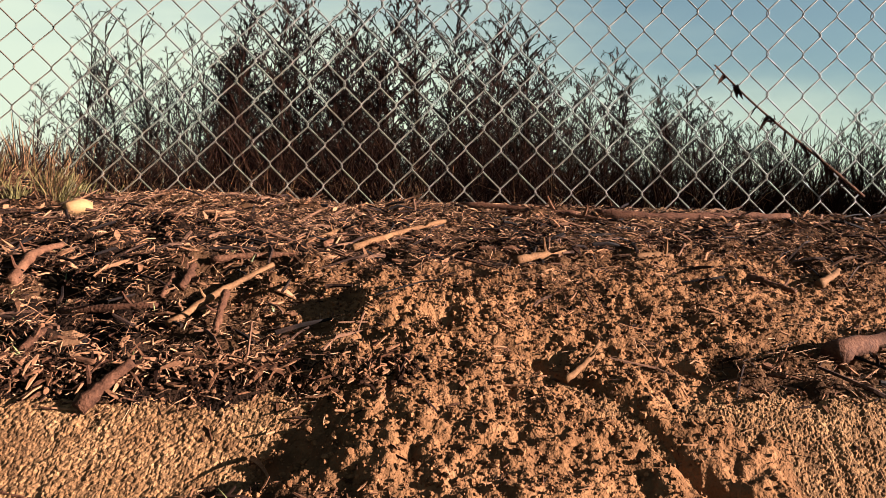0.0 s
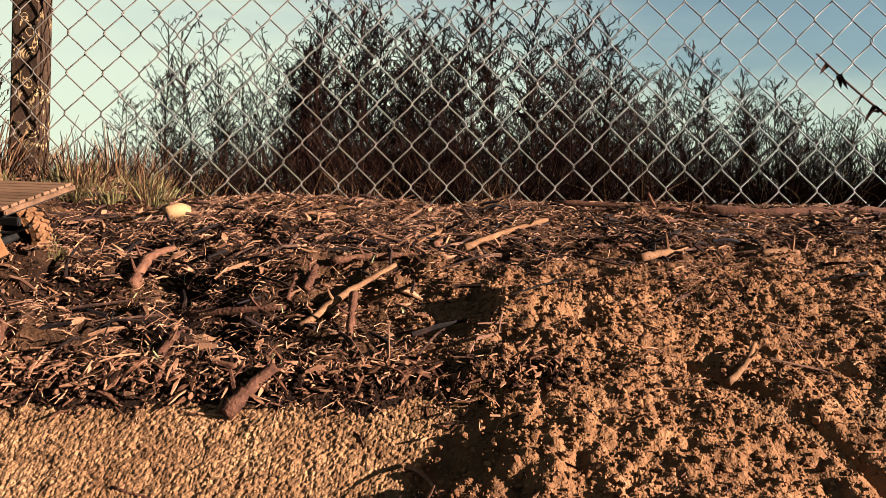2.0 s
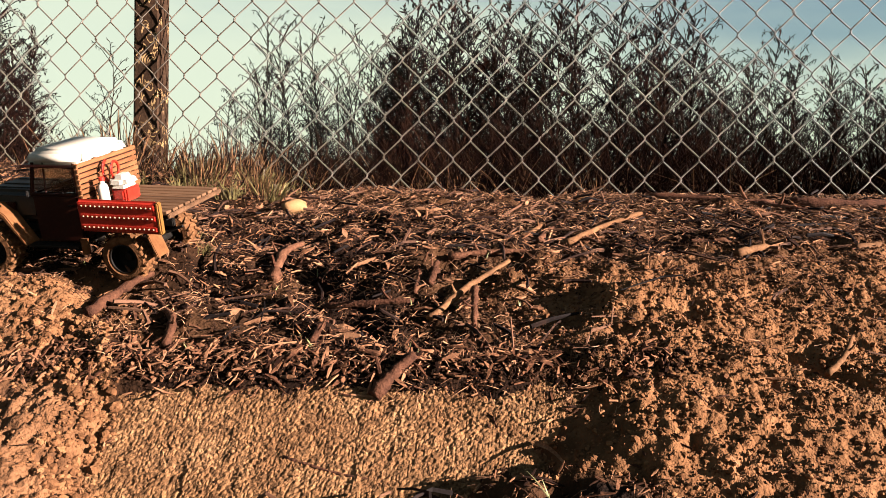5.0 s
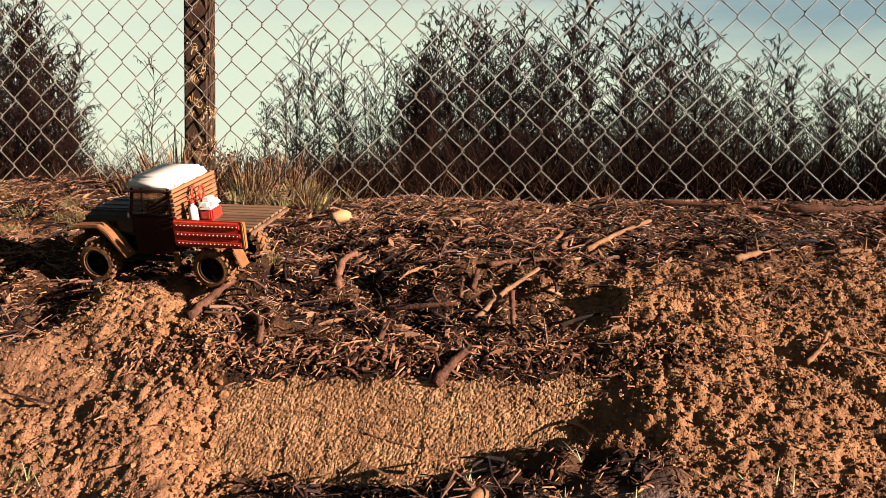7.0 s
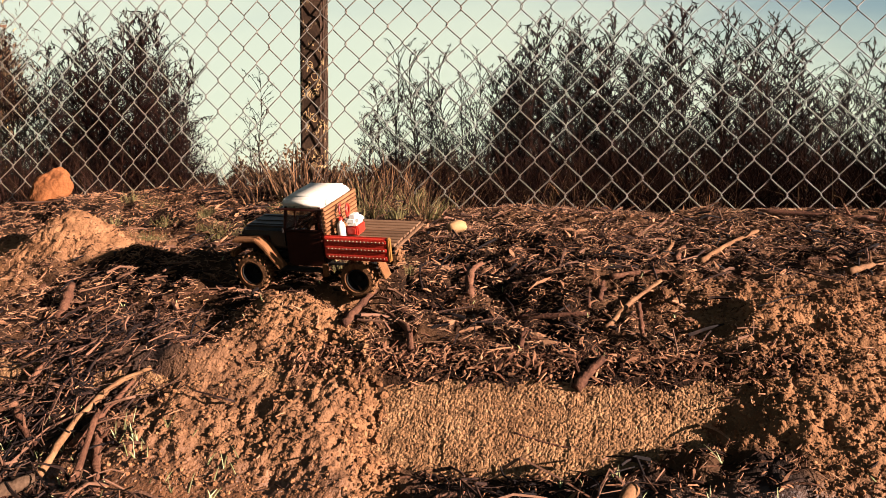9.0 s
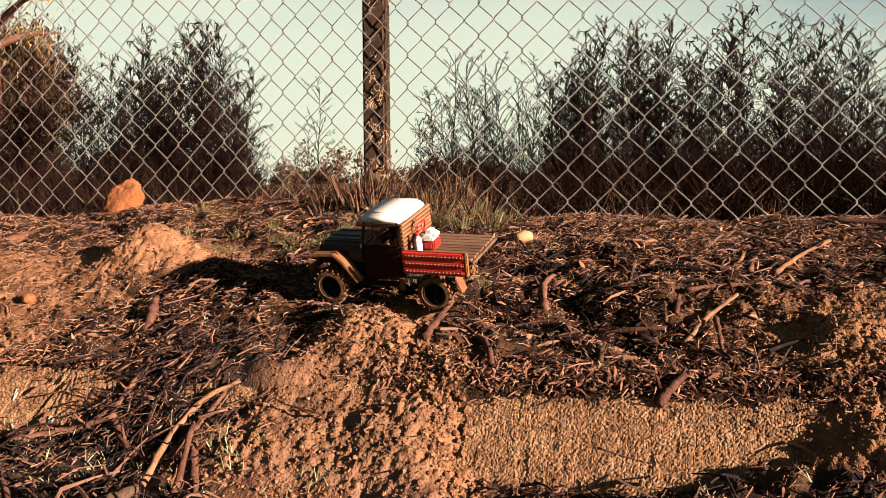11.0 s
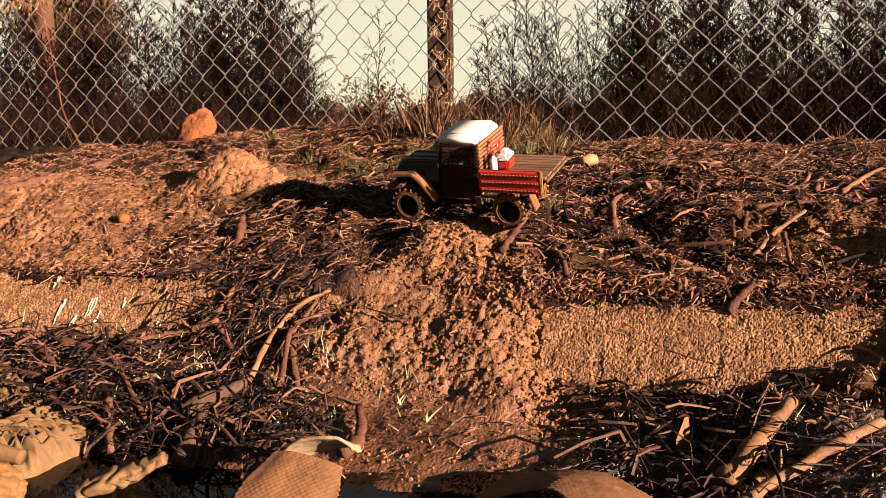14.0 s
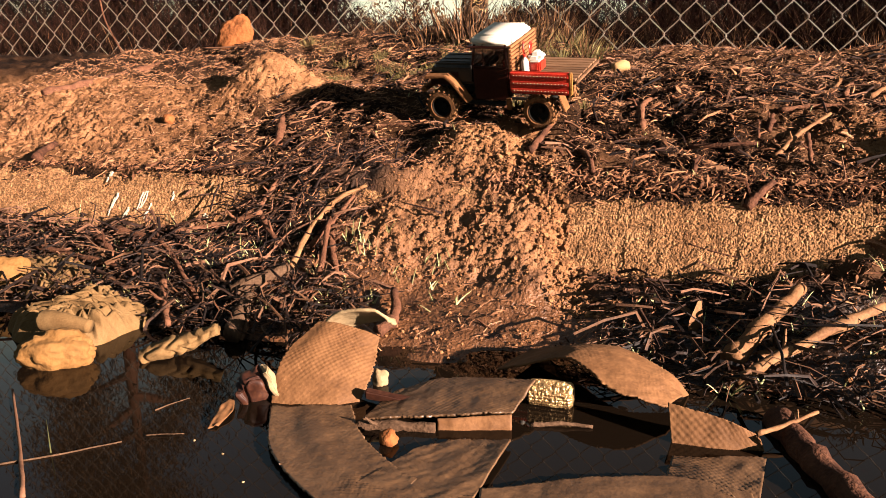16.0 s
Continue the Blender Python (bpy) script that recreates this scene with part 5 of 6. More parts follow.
# ---------------------------------------------------------------- litter
def litter():
    rng = random.Random(41)
    chips, straw, clods, crumbs = Soup(), Soup(), Soup(), Soup()

    def lay(x, y, tip):
        a = rng.uniform(0, 6.283)
        d = Vector((math.cos(a), math.sin(a), 0.205 * math.sin(a) + rng.gauss(0, tip)))
        return d.normalized()
    xs = np.array([rng.uniform(-1.75, 1.1) for _ in range(105000)])
    ys = np.array([rng.uniform(-0.86, 0.02) if rng.random() < 0.74 else rng.uniform(-1.17, -0.90) for _ in range(105000)])
    cl, zs, kb = clay(xs, ys), height(xs, ys), kerb_y(xs)
    o = kb - ys
    kz = np.where((o > -0.07) & (o < 0.116), -0.204 - np.maximum(o, 0) * 1.02, -9)
    on_kerb = (kz > zs + 0.002) & (o > 0.004)
    zs = np.maximum(zs, kz)
    n_chip = n_straw = n_clod = 0
    for x, y, z, c, k, below in zip(xs.tolist(), ys.tolist(), zs.tolist(), cl.tolist(), on_kerb.tolist(), (ys < -0.9).tolist()):
        if z < WATER_Z - 0.004 or (k and rng.random() > 0.012):
            continue
        p = Vector((x, y, z))
        if rng.random() < 0.93 - 0.80 * c:
            if rng.random() < 0.54 and n_chip < 32000:
                d = lay(x, y, 0.42)
                big = rng.random() < 0.10
                L = rng.uniform(0.004, 0.014) * (rng.uniform(1.6, 2.8) if big else 1)
                chips.chip(p + Vector((0, 0, 0.002)), d, Vector((rng.gauss(0, 0.5), rng.gauss(-0.2, 0.5), 1)), L, rng.uniform(0.0006, 0.0020) * (1.8 if big else 1), rng.uniform(0.0006, 0.0016), rng.uniform(-0.2, 0.4))
                n_chip += 1
            elif n_straw < 30000 and not (below and rng.random() < 0.8):
                d = lay(x, y, 0.42)
                L = rng.uniform(0.006, 0.022) * (2.2 if rng.random() < 0.14 else 1)
                s = d.cross(Vector((0, 0, 1))) * rng.gauss(0, 0.18) * L
                straw.strand([p - d * L / 2 + Vector((0, 0, 0.001)), p + s + Vector((0, 0, 0.004)), p + d * L / 2 + Vector((0, 0, 0.002))], rng.uniform(0.0002, 0.0006), 0.0002)
                n_straw += 1
        elif n_clod < 12000:
            r = min(0.005, 0.0009 + rng.expovariate(1 / 0.0006))
            if r > 0.0018:
                clods.lump((x, y, z + r * 0.25), r, rng, 0.8)
            else:
                crumbs.grit((x, y, z + r * 0.25), r * 0.9, rng, 0.8)
            n_clod += 1
    flakes = Soup()                                          # broad flakes of bark
    for _ in range(750):
        x, y = rng.uniform(-1.0, 1.0), rng.uniform(-0.83, -0.12)
        if float(clay(np.array(x), np.array(y))) > 0.55:
            continue
        flakes.chip(Vector((x, y, float(height(x, y)) + 0.004)), lay(x, y, 0.35), Vector((rng.gauss(0.2, 0.5), rng.gauss(-0.3, 0.5), 1)), rng.uniform(0.012, 0.034), rng.uniform(0.0035, 0.0085), rng.uniform(0.001, 0.0024), rng.uniform(-0.1, 0.5))
    tagged(flakes.mesh("bark_flakes", M_CHIP), "broad reddish brown flakes of bark in the mulch", "bark flakes", kind="stuff")
    tagged(chips.mesh("wood_chips", M_CHIP), "scattered brown wood chips and bark slivers", "wood chips", kind="stuff")
    for _ in range(6500):                                    # a mat of fine straw below the fence
        x, y = rng.uniform(-0.36, 0.75), rng.uniform(-0.42, -0.04)
        p = Vector((x, y, float(height(x, y, False)) + rng.uniform(0.002, 0.008)))
        d, L = lay(x, y, 0.35), rng.uniform(0.006, 0.020)
        straw.strand([p - d * L / 2, p + Vector((0, 0, 0.002)), p + d * L / 2], rng.uniform(0.0004, 0.0009), 0.0003)
    tagged(straw.mesh("straw_litter", M_STRAW), "scattered dry stalks and straw on the bank", "straw", kind="stuff")
    tagged(clods.mesh("clay_clods", M_CLOD), "crumbled clods of yellow clay", "clods", kind="stuff")
    tagged(crumbs.mesh("clay_crumbs", M_CLOD), "fine crumbs of yellow clay", "crumbs", kind="stuff")


litter()


def more_clods():
    """Coarse crumbs that cover the heaps of spilled clay and the west slope, and dark ones in the mulch and along the kerb's edge."""
    rng, s, dark = random.Random(43), Soup(), Soup()
    pts = []
    for _ in range(30000):
        q = rng.random()
        if q < 0.46:
            pts.append((rng.gauss(0.25, 0.14), rng.uniform(-1.0, -0.60)))
        elif q < 0.66:
            pts.append((rng.gauss(-0.47, 0.12), rng.uniform(-1.02, -0.68)))
        elif q < 0.86:
            pts.append((rng.uniform(-1.75, -0.90), rng.uniform(-0.86, -0.25)))
        else:
            pts.append((rng.uniform(0.40, 1.05), rng.uniform(-0.72, -0.40)))
    xs, ys = np.array(pts).T
    keep = (clay(xs, ys) > 0.35) & ((np.abs(xs - furrow_x(xs, ys)) > 0.013) | (ys > -0.75))
    zs = height(xs, ys)
    for x, y, z in zip(xs[keep].tolist(), ys[keep].tolist(), zs[keep].tolist()):
        r = min(0.0038, 0.0008 + rng.expovariate(1 / 0.0006)) * (1.4 if x < -0.95 and rng.random() < 0.3 else 1)
        if r > 0.0019:
            s.lump((x, y, z + r * 0.2), r, rng, 0.85)
        else:
            s.grit((x, y, z + r * 0.2), r * 0.9, rng, 0.85)
    roll = random.Random(47)                                 # crumbs that rolled down the middle heap's flanks
    fx = np.array([roll.uniform(-0.52, -0.18) for _ in range(9000)])
    fy = np.array([roll.uniform(-1.03, -0.79) for _ in range(9000)])
    fb, fz = fans(fx, fy)[1], height(fx, fy)
    for x, y, b, z in zip(fx.tolist(), fy.tolist(), fb.tolist(), fz.tolist()):
        if 0.02 < b < 0.75:
            r = min(0.0062, 0.0012 + roll.expovariate(1 / 0.0011))
            s.lump((x, y, z + r * 0.1), r, roll, 0.85)
    tagged(s.mesh("heap_clods", M_CLOD), "coarse clods covering the heaps of spilled clay", "clods", kind="stuff")
    pts = [(rng.uniform(-1.0, 1.0), rng.uniform(-0.83, -0.10)) for _ in range(16000)]
    for _ in range(5000):
        x = rng.uniform(-0.40, 0.22) if rng.random() < 0.7 else rng.uniform(-1.6, -0.7)
        pts.append((x, float(kerb_y(x)) + rng.gauss(0.004, 0.010)))
    xs, ys = np.array(pts).T
    o = kerb_y(xs) - ys
    zs = np.maximum(height(xs, ys), np.where((o > -0.07) & (o < 0.116), -0.204 - np.maximum(o, 0) * 1.02, -9))
    for x, y, z in zip(xs.tolist(), ys.tolist(), zs.tolist()):
        r = min(0.0032, 0.0008 + rng.expovariate(1 / 0.0006))
        if r > 0.0019:
            dark.lump((x, y, z + r * 0.25), r, rng, 0.85)
        else:
            dark.grit((x, y, z + r * 0.25), r * 0.9, rng, 0.85)
    edge = Soup()                                            # slivers of bark along the kerb's edge
    for _ in range(1300):
        x = rng.uniform(-0.42, 0.20) if rng.random() < 0.75 else rng.uniform(-1.3, -0.75)
        y = float(kerb_y(x)) + rng.gauss(0.012, 0.014)
        a = rng.uniform(0, 6.283)
        d = Vector((math.cos(a), math.sin(a), 0.5 * math.sin(a) + rng.gauss(0, 0.35))).normalized()
        edge.chip(Vector((x, y, surface(x, y) + 0.003)), d, Vector((rng.gauss(0, 0.5), rng.gauss(-0.4, 0.5), 1)), rng.uniform(0.004, 0.022), rng.uniform(0.0010, 0.0042), rng.uniform(0.0006, 0.0016), rng.uniform(-0.3, 0.6))
    tagged(edge.mesh("bark_slivers", M_SLIVER), "brown bark slivers along the kerb edge", "bark slivers", kind="stuff")
    tagged(dark.mesh("mulch_crumbs", M_HUMUS), "brown crumbs of soil in the mulch", "crumbs", kind="stuff")


more_clods()

# ---------------------------------------------------------------- stones and clods of their own
def stone(name, c, size, mat, label, category, seed, sub=4, rough=0.25, sink=0.25):
    rng = random.Random(seed)
    bm = bmesh.new()
    bmesh.ops.create_icosphere(bm, subdivisions=sub, radius=1)
    off = Vector((rng.uniform(0, 50), rng.uniform(0, 50), 0))
    for v in bm.verts:
        n = noise.fractal(v.co * 1.1 + off, 0.9, 2.0, 5) * rough + noise.cell(v.co * 1.6 + off) * rough * 0.12
        v.co *= 1 + n
        v.co.x, v.co.y, v.co.z = v.co.x * size[0], v.co.y * size[1], v.co.z * size[2]
    ob = part(name, bm, mat, smooth=True)
    ob.matrix_basis = pose(c[0], c[1], surface(c[0], c[1]) + size[2] * (1 - sink), rng.uniform(-12, 12), rng.uniform(-12, 12), rng.uniform(0, 360))
    return tagged(ob, label, category)


M_STONE = material("pale_stone", [(0.125, 0.066, 0.026), (0.165, 0.091, 0.038), (0.195, 0.113, 0.050)], 60, 0.85, 0.5, 0, 300, 0.1, 0.001)
M_LUMP = material("orange_clay_lump", [(0.063, 0.0207, 0.00727), (0.103, 0.0366, 0.0122), (0.12, 0.0464, 0.017)], 30, 0.95, 0.8, 0, 160, 0.03, 0.003)
stone("stone", (-0.318, -0.290), (0.021, 0.015, 0.0125), M_STONE, "pale cream angular stone lying on the litter", "stone", 3, 2, 0.45, 0.12)
stone("pebble", (0.087, -0.075), (0.009, 0.008, 0.007), M_STONE, "small pale pebble at the fence foot", "pebble", 4)
stone("clod", (-1.130, -0.680), (0.013, 0.012, 0.010), M_LUMP, "round orange clod on the clay slope", "clod", 9)
lump = stone("clay_lump", (-1.400, -0.070), (0.044, 0.036, 0.066), M_LUMP, "large orange lump of clay leaning against the fence", "clay lump", 8, 5, 0.20, 0.4)
lump.matrix_basis = pose(-1.396, -0.070, 0.011, 8, 34, 20)



# ---------------------------------------------------------------- grass
def grass_clump(seed, n, h, spread, mat, green=0.0):
    """Blades that grow from one foot, at the origin."""
    rng, s = random.Random(seed), Soup()
    for _ in range(n):
        a, q = rng.uniform(0, 6.283), abs(rng.gauss(0, spread))
        p = Vector((math.cos(a) * q * 0.6, math.sin(a) * q * 0.5, -0.004))
        d = Vector((math.cos(a) * rng.uniform(0.05, 0.75), math.sin(a) * rng.uniform(0.05, 0.75), 1)).normalized()
        L = h * rng.uniform(0.4, 1.15)
        if rng.random() < 0.5:
            e = p + d * L
            s.strand([p, p + d * L * 0.5 + Vector((0, 0, L * 0.04)), e - Vector((0, 0, L * rng.uniform(0, 0.22)))], 0.0009, 0.0004)
        else:
            s.blade(p, d, d.cross(Vector((math.cos(a + 1), math.sin(a + 1), 0.1))).normalized(), L, rng.uniform(0.0016, 0.0032), rng.uniform(0.1, 0.5), 4)
    t = empty("grass_clump")
    tagged(s.mesh("tuft", mat, t), kind="stuff")
    return t


def plant_grass():
    rng = random.Random(51)
    tan = [grass_clump(60 + i, 60, 0.085, 0.06, M_DRYGRASS) for i in range(3)]
    low = [grass_clump(70 + i, 60, 0.045, 0.035, M_GRASS) for i in range(3)]
    used = set()

    def put(kind, x, y, sc, label, group):
        o = copy_thing(kind, Matrix.Identity(4)) if kind in used else kind
        used.add(kind)
        o.matrix_basis = Matrix.Translation((x, y, surface(x, y))) @ Matrix.Rotation(rng.uniform(0, 6.28), 4, "Z") @ Matrix.Scale(sc, 4)
        tagged(o, label, "grass", group)
    for i in range(14):
        x = rng.gauss(-0.70, 0.14)
        put(tan[i % 3], x, rng.uniform(-0.16, 0.08), rng.uniform(0.7, 1.35) * (1.15 if -0.8 < x < -0.5 else 0.8), "clump of dry tan grass round the fence post", "dry grass clumps")
    for i in range(5):
        put(tan[i % 3], rng.uniform(-0.80, -0.48), rng.uniform(0.03, 0.14), rng.uniform(1.1, 1.6), "tall clump of dry tan stalks round the fence post", "dry grass clumps")
    for i in range(10):
        put(tan[i % 3], rng.uniform(-1.1, 0.2), rng.uniform(-0.06, 0.10), rng.uniform(0.4, 0.75), "clump of dry tan grass at the fence foot", "dry grass clumps")
    for i in range(20):
        x = rng.choice((rng.gauss(-0.62, 0.16), rng.gauss(-0.95, 0.14)))
        put(low[i % 3], x, rng.uniform(-0.42, -0.10), rng.uniform(0.4, 0.8), "low tuft of green grass on the bank", "green grass tufts")
    for i in range(16):
        put((low if i % 3 else tan)[i % 3], rng.uniform(-0.63, -0.40), rng.uniform(-0.20, -0.02), rng.uniform(0.75, 1.2) * (1 if i % 3 else 0.6), "tuft of yellowing green grass near the fence post", "yellowing grass tufts")
    for x, y in ((-0.44, -0.60), (-0.36, -0.585), (-0.33, -0.60), (-0.72, -0.40), (-0.70, -0.37), (-0.76, -0.41)):
        put(low[0], x, y, rng.uniform(0.4, 0.7), "low tuft of green grass on the bank", "green grass tufts")


plant_grass()


def sprouts():
    """Single fresh shoots in the wet ground before the kerb and on the bank."""
    rng, s, spots = random.Random(81), Soup(), []
    for _ in range(300):
        if rng.random() < 0.85:
            x, y = rng.choice((rng.uniform(-1.2, -0.55), rng.uniform(-1.2, -0.55), rng.uniform(-0.2, 0.3))), rng.uniform(-1.16, -0.95)
        else:
            x, y = rng.uniform(-0.9, 0.1), rng.uniform(-0.85, -0.5)
        spots.append((x, y))
    for _ in range(40):                                      # at the foot of the middle heap
        spots.append((rng.uniform(-0.66, -0.38), rng.uniform(-1.08, -0.96)))
    for x, y in spots:
        p = Vector((x, y, surface(x, y)))
        for _ in range(rng.choice((1, 1, 2, 3))):
            d = Vector((rng.gauss(0, 0.45), rng.gauss(0, 0.45), 1)).normalized()
            s.blade(p, d, d.cross(Vector((0.3, -0.9, 0.2))).normalized(), rng.uniform(0.010, 0.034) * (1 if y < -0.9 else 0.5), rng.uniform(0.0011, 0.0021), 0.2, 3)
    tagged(s.mesh("sprouts", M_SPROUT), "scattered fresh green shoots", "sprouts", kind="stuff")
    b = Soup()
    p, side = Vector((0.084, -0.875, surface(0.084, -0.875) + 0.004)), Vector((0.5, 0.2, 0.8)).normalized()
    b.blade(p, Vector((0.5, -0.85, 0.25)).normalized(), side, 0.062, 0.0046, 0.35, 6)
    tagged(b.mesh("dry_grass", M_STRAW), "single bleached curved blade of grass on clay", "grass")


sprouts()


# ---------------------------------------------------------------- stems woven into the fence
def vine(points, r, label, leaves, seed):
    rng = random.Random(seed)
    t = tagged(empty("vine"), label, "vine")
    path = smooth_path(points, 7)
    part("stem", tube(path, [r * (1 - 0.5 * i / len(path)) for i in range(len(path))], 7, True, 0.1, seed), M_BARK, t)
    for i in range(leaves):
        q = path[rng.randrange(1, len(path))]
        s = Soup()
        d = Vector((rng.uniform(-0.8, 0.8), rng.uniform(-0.8, 0.2), rng.uniform(-1.2, 0.2))).normalized()
        s.blade(q, d, d.cross(Vector((0.4, 0.6, 0.5))).normalized(), rng.uniform(0.018, 0.034), rng.uniform(0.006, 0.011), 0.3, 4)
        s.strand([q, q + d * 0.006], 0.0007, 0.0006)
        s.mesh("leaf", M_WEED, t)


vine([(0.990, -0.012, 0.000), (0.917, -0.014, 0.058), (0.853, -0.010, 0.108), (0.778, -0.012, 0.167), (0.709, -0.010, 0.232)], 0.0030, "dark dry stem with shrivelled leaves leaning on the fence", 18, 5)
vine([(-1.839, -0.012, -0.03), (-1.890, -0.014, 0.07), (-1.910, -0.008, 0.16), (-1.929, -0.012, 0.32), (-1.960, -0.010, 0.46)], 0.0026, "thin reddish stem climbing the fence", 4, 6)

# ---------------------------------------------------------------- cardboard and rubbish in the puddle
M_CARD = material("damp_cardboard", [(0.037, 0.0158, 0.0055), (0.065, 0.0290, 0.0104), (0.092, 0.0430, 0.0162)], 42, 0.75, 0.5, 0, 220, 0.12, 0.001)
M_WETCARD = material("soaked_cardboard", [(0.021, 0.0104, 0.0042), (0.039, 0.0196, 0.0080), (0.062, 0.0318, 0.0130)], 36, 0.42, 0.5, 0, 220, 0.35, 0.001)
M_CLOTH = material("cream_cloth", [(0.0431, 0.0225, 0.0079), (0.0691, 0.0395, 0.0155), (0.0862, 0.053, 0.0230)], 40, 0.9, 0.5, 0, 500, 0.06, 0.001)
M_FOAM = material("cream_foam_board", [(0.0639, 0.0294, 0.00774), (0.0842, 0.0419, 0.0131), (0.092, 0.0485, 0.0175)], 50, 0.9, 0.6, 0, 260, 0.06, 0.002)
M_FLAP = material("cream_card", [(0.09, 0.06, 0.03), (0.13, 0.09, 0.047), (0.16, 0.115, 0.064)], 60, 0.8, 0.4, 0, 300, 0.1, 0.001)
M_FOIL = material("gold_foil", [(0.10, 0.050, 0.018), (0.27, 0.165, 0.068), (0.42, 0.30, 0.145)], 90, 0.35, 1.0, 0.8, 260, 0.5, 0.004)
M_REDBROWN = material("dark_red_plastic", [(0.007, 0.0022, 0.0012), (0.017, 0.0050, 0.0022), (0.036, 0.0125, 0.0052)], 50, 0.55, 0.3, 0, 260, 0.15, 0.0005)


def sheet(edge_a, edge_b, label, dimple=0.0006, bulge=0.0, thick=0.0022, nu=100, nv=60, name="cardboard_sheet", mat=None, seed=1):
    """A thick sheet between two edge lines, with rows of pressed dimples and a ragged rim."""
    a, b = smooth_path(edge_a, 8), smooth_path(edge_b, 8)
    rng = random.Random(seed)

    def on(path, u):
        q = u * (len(path) - 1)
        i = min(int(q), len(path) - 2)
        return path[i].lerp(path[i + 1], q - i)
    top = np.zeros((nv + 1, nu + 1, 3))
    for j in range(nv + 1):
        for i in range(nu + 1):
            u, v = i / nu, j / nv
            if j in (0, nv):
                u = min(1, max(0, u + rng.uniform(-0.006, 0.006)))
            top[j, i] = on(a, u).lerp(on(b, u), v + (rng.uniform(-0.012, 0.012) if j in (0, nv) else 0))
    du, dv = np.gradient(top, axis=1), np.gradient(top, axis=0)
    nrm = np.cross(du, dv)
    nrm /= np.linalg.norm(nrm, axis=2, keepdims=True) + 1e-9
    nrm *= np.where(nrm[..., 2:3] < 0, -1, 1)
    U, V = np.meshgrid(np.arange(nu + 1) / nu, np.arange(nv + 1) / nv)
    size_u = np.linalg.norm(np.diff(top[nv // 2], axis=0), axis=1).sum()
    size_v = np.linalg.norm(np.diff(top[:, nu // 2], axis=0), axis=1).sum()
    patchy = 0.35 + 0.65 * ramp(-0.35, 0.35, vnoise(U * size_u * 38 + seed, V * size_v * 38, seed + 20))     # the dimples are pressed flat in places
    d = dimple * patchy * np.sin(U * size_u / 0.0060 * 6.283) * np.sin(V * size_v / 0.0060 * 6.283 + U * 2) + bulge * 4 * V * (1 - V)
    d = d + 0.0014 * vnoise(U * 5 + seed, V * 4, seed) + 0.0005 * vnoise(U * size_u * 120, V * size_v * 120, seed + 40)
    up = top + nrm * d[..., None]
    low = up - nrm * thick
    verts = [tuple(p) for p in up.reshape(-1, 3)] + [tuple(p) for p in low.reshape(-1, 3)]
    m, k = nu + 1, (nu + 1) * (nv + 1)
    faces = []
    for j in range(nv):
        for i in range(nu):
            q = j * m + i
            faces.append((q, q + 1, q + m + 1, q + m))
            faces.append((k + q, k + q + m, k + q + m + 1, k + q + 1))
    rim = [i for i in range(nu)] + [j * m + nu for j in range(nv)] + [nv * m + i for i in range(nu, 0, -1)] + [j * m for j in range(nv, 0, -1)]
    for i, q in enumerate(rim):
        r = rim[(i + 1) % len(rim)]
        faces.append((q, k + q, k + r, r))
    ob = raw(name, verts, faces, mat or M_CARD)
    bm = bmesh.new()
    bm.from_mesh(ob.data)
    bmesh.ops.recalc_face_normals(bm, faces=bm.faces[:])
    bm.to_mesh(ob.data)
    bm.free()
    ob.data.polygons.foreach_set("use_smooth", [True] * len(ob.data.polygons))
    return tagged(ob, label, name.replace("_", " "))


sheet([(-0.486, -1.338, -0.362), (-0.496, -1.292, -0.316), (-0.478, -1.245, -0.289)], [(-0.408, -1.312, -0.362), (-0.402, -1.272, -0.330), (-0.411, -1.232, -0.305)],
      "arched strip of wet dimpled cardboard rising from the puddle", bulge=0.006, seed=1)
sheet([(-0.289, -1.201, -0.338), (-0.213, -1.215, -0.308), (-0.155, -1.252, -0.319), (-0.109, -1.236, -0.334)],
      [(-0.263, -1.109, -0.345), (-0.178, -1.151, -0.315), (-0.117, -1.174, -0.326), (-0.095, -1.173, -0.350)],
      "curved band of dimpled cardboard bridging the shore", bulge=0.004, seed=2)
sheet([(-0.379, -1.340, -0.342), (-0.309, -1.319, -0.338), (-0.243, -1.296, -0.334)], [(-0.377, -1.268, -0.346), (-0.330, -1.243, -0.335), (-0.235, -1.246, -0.322)],
      "flat soaked cardboard sheet just above the water", dimple=0.0004, mat=M_WETCARD, seed=3)
sheet([(-0.309, -1.3225, -0.340), (-0.277, -1.3115, -0.338), (-0.243, -1.2995, -0.336)], [(-0.306, -1.330, -0.358), (-0.275, -1.317, -0.358), (-0.241, -1.305, -0.358)],
      "bent cardboard lip dipping into the water", dimple=0.0003, nu=30, nv=8, seed=4)
sheet([(-0.309, -1.369, -0.3445), (-0.272, -1.339, -0.345), (-0.234, -1.332, -0.342)], [(-0.352, -1.500, -0.345), (-0.290, -1.490, -0.344), (-0.236, -1.440, -0.344)],
      "floating piece of dimpled cardboard", dimple=0.0006, mat=M_WETCARD, seed=5)
sheet([(-0.107, -1.263, -0.318), (-0.054, -1.267, -0.326), (-0.027, -1.266, -0.338)], [(-0.098, -1.285, -0.360), (-0.056, -1.277, -0.360), (-0.020, -1.264, -0.360)],
      "upright torn cardboard piece standing in the water", dimple=0.0003, seed=6, nv=34)
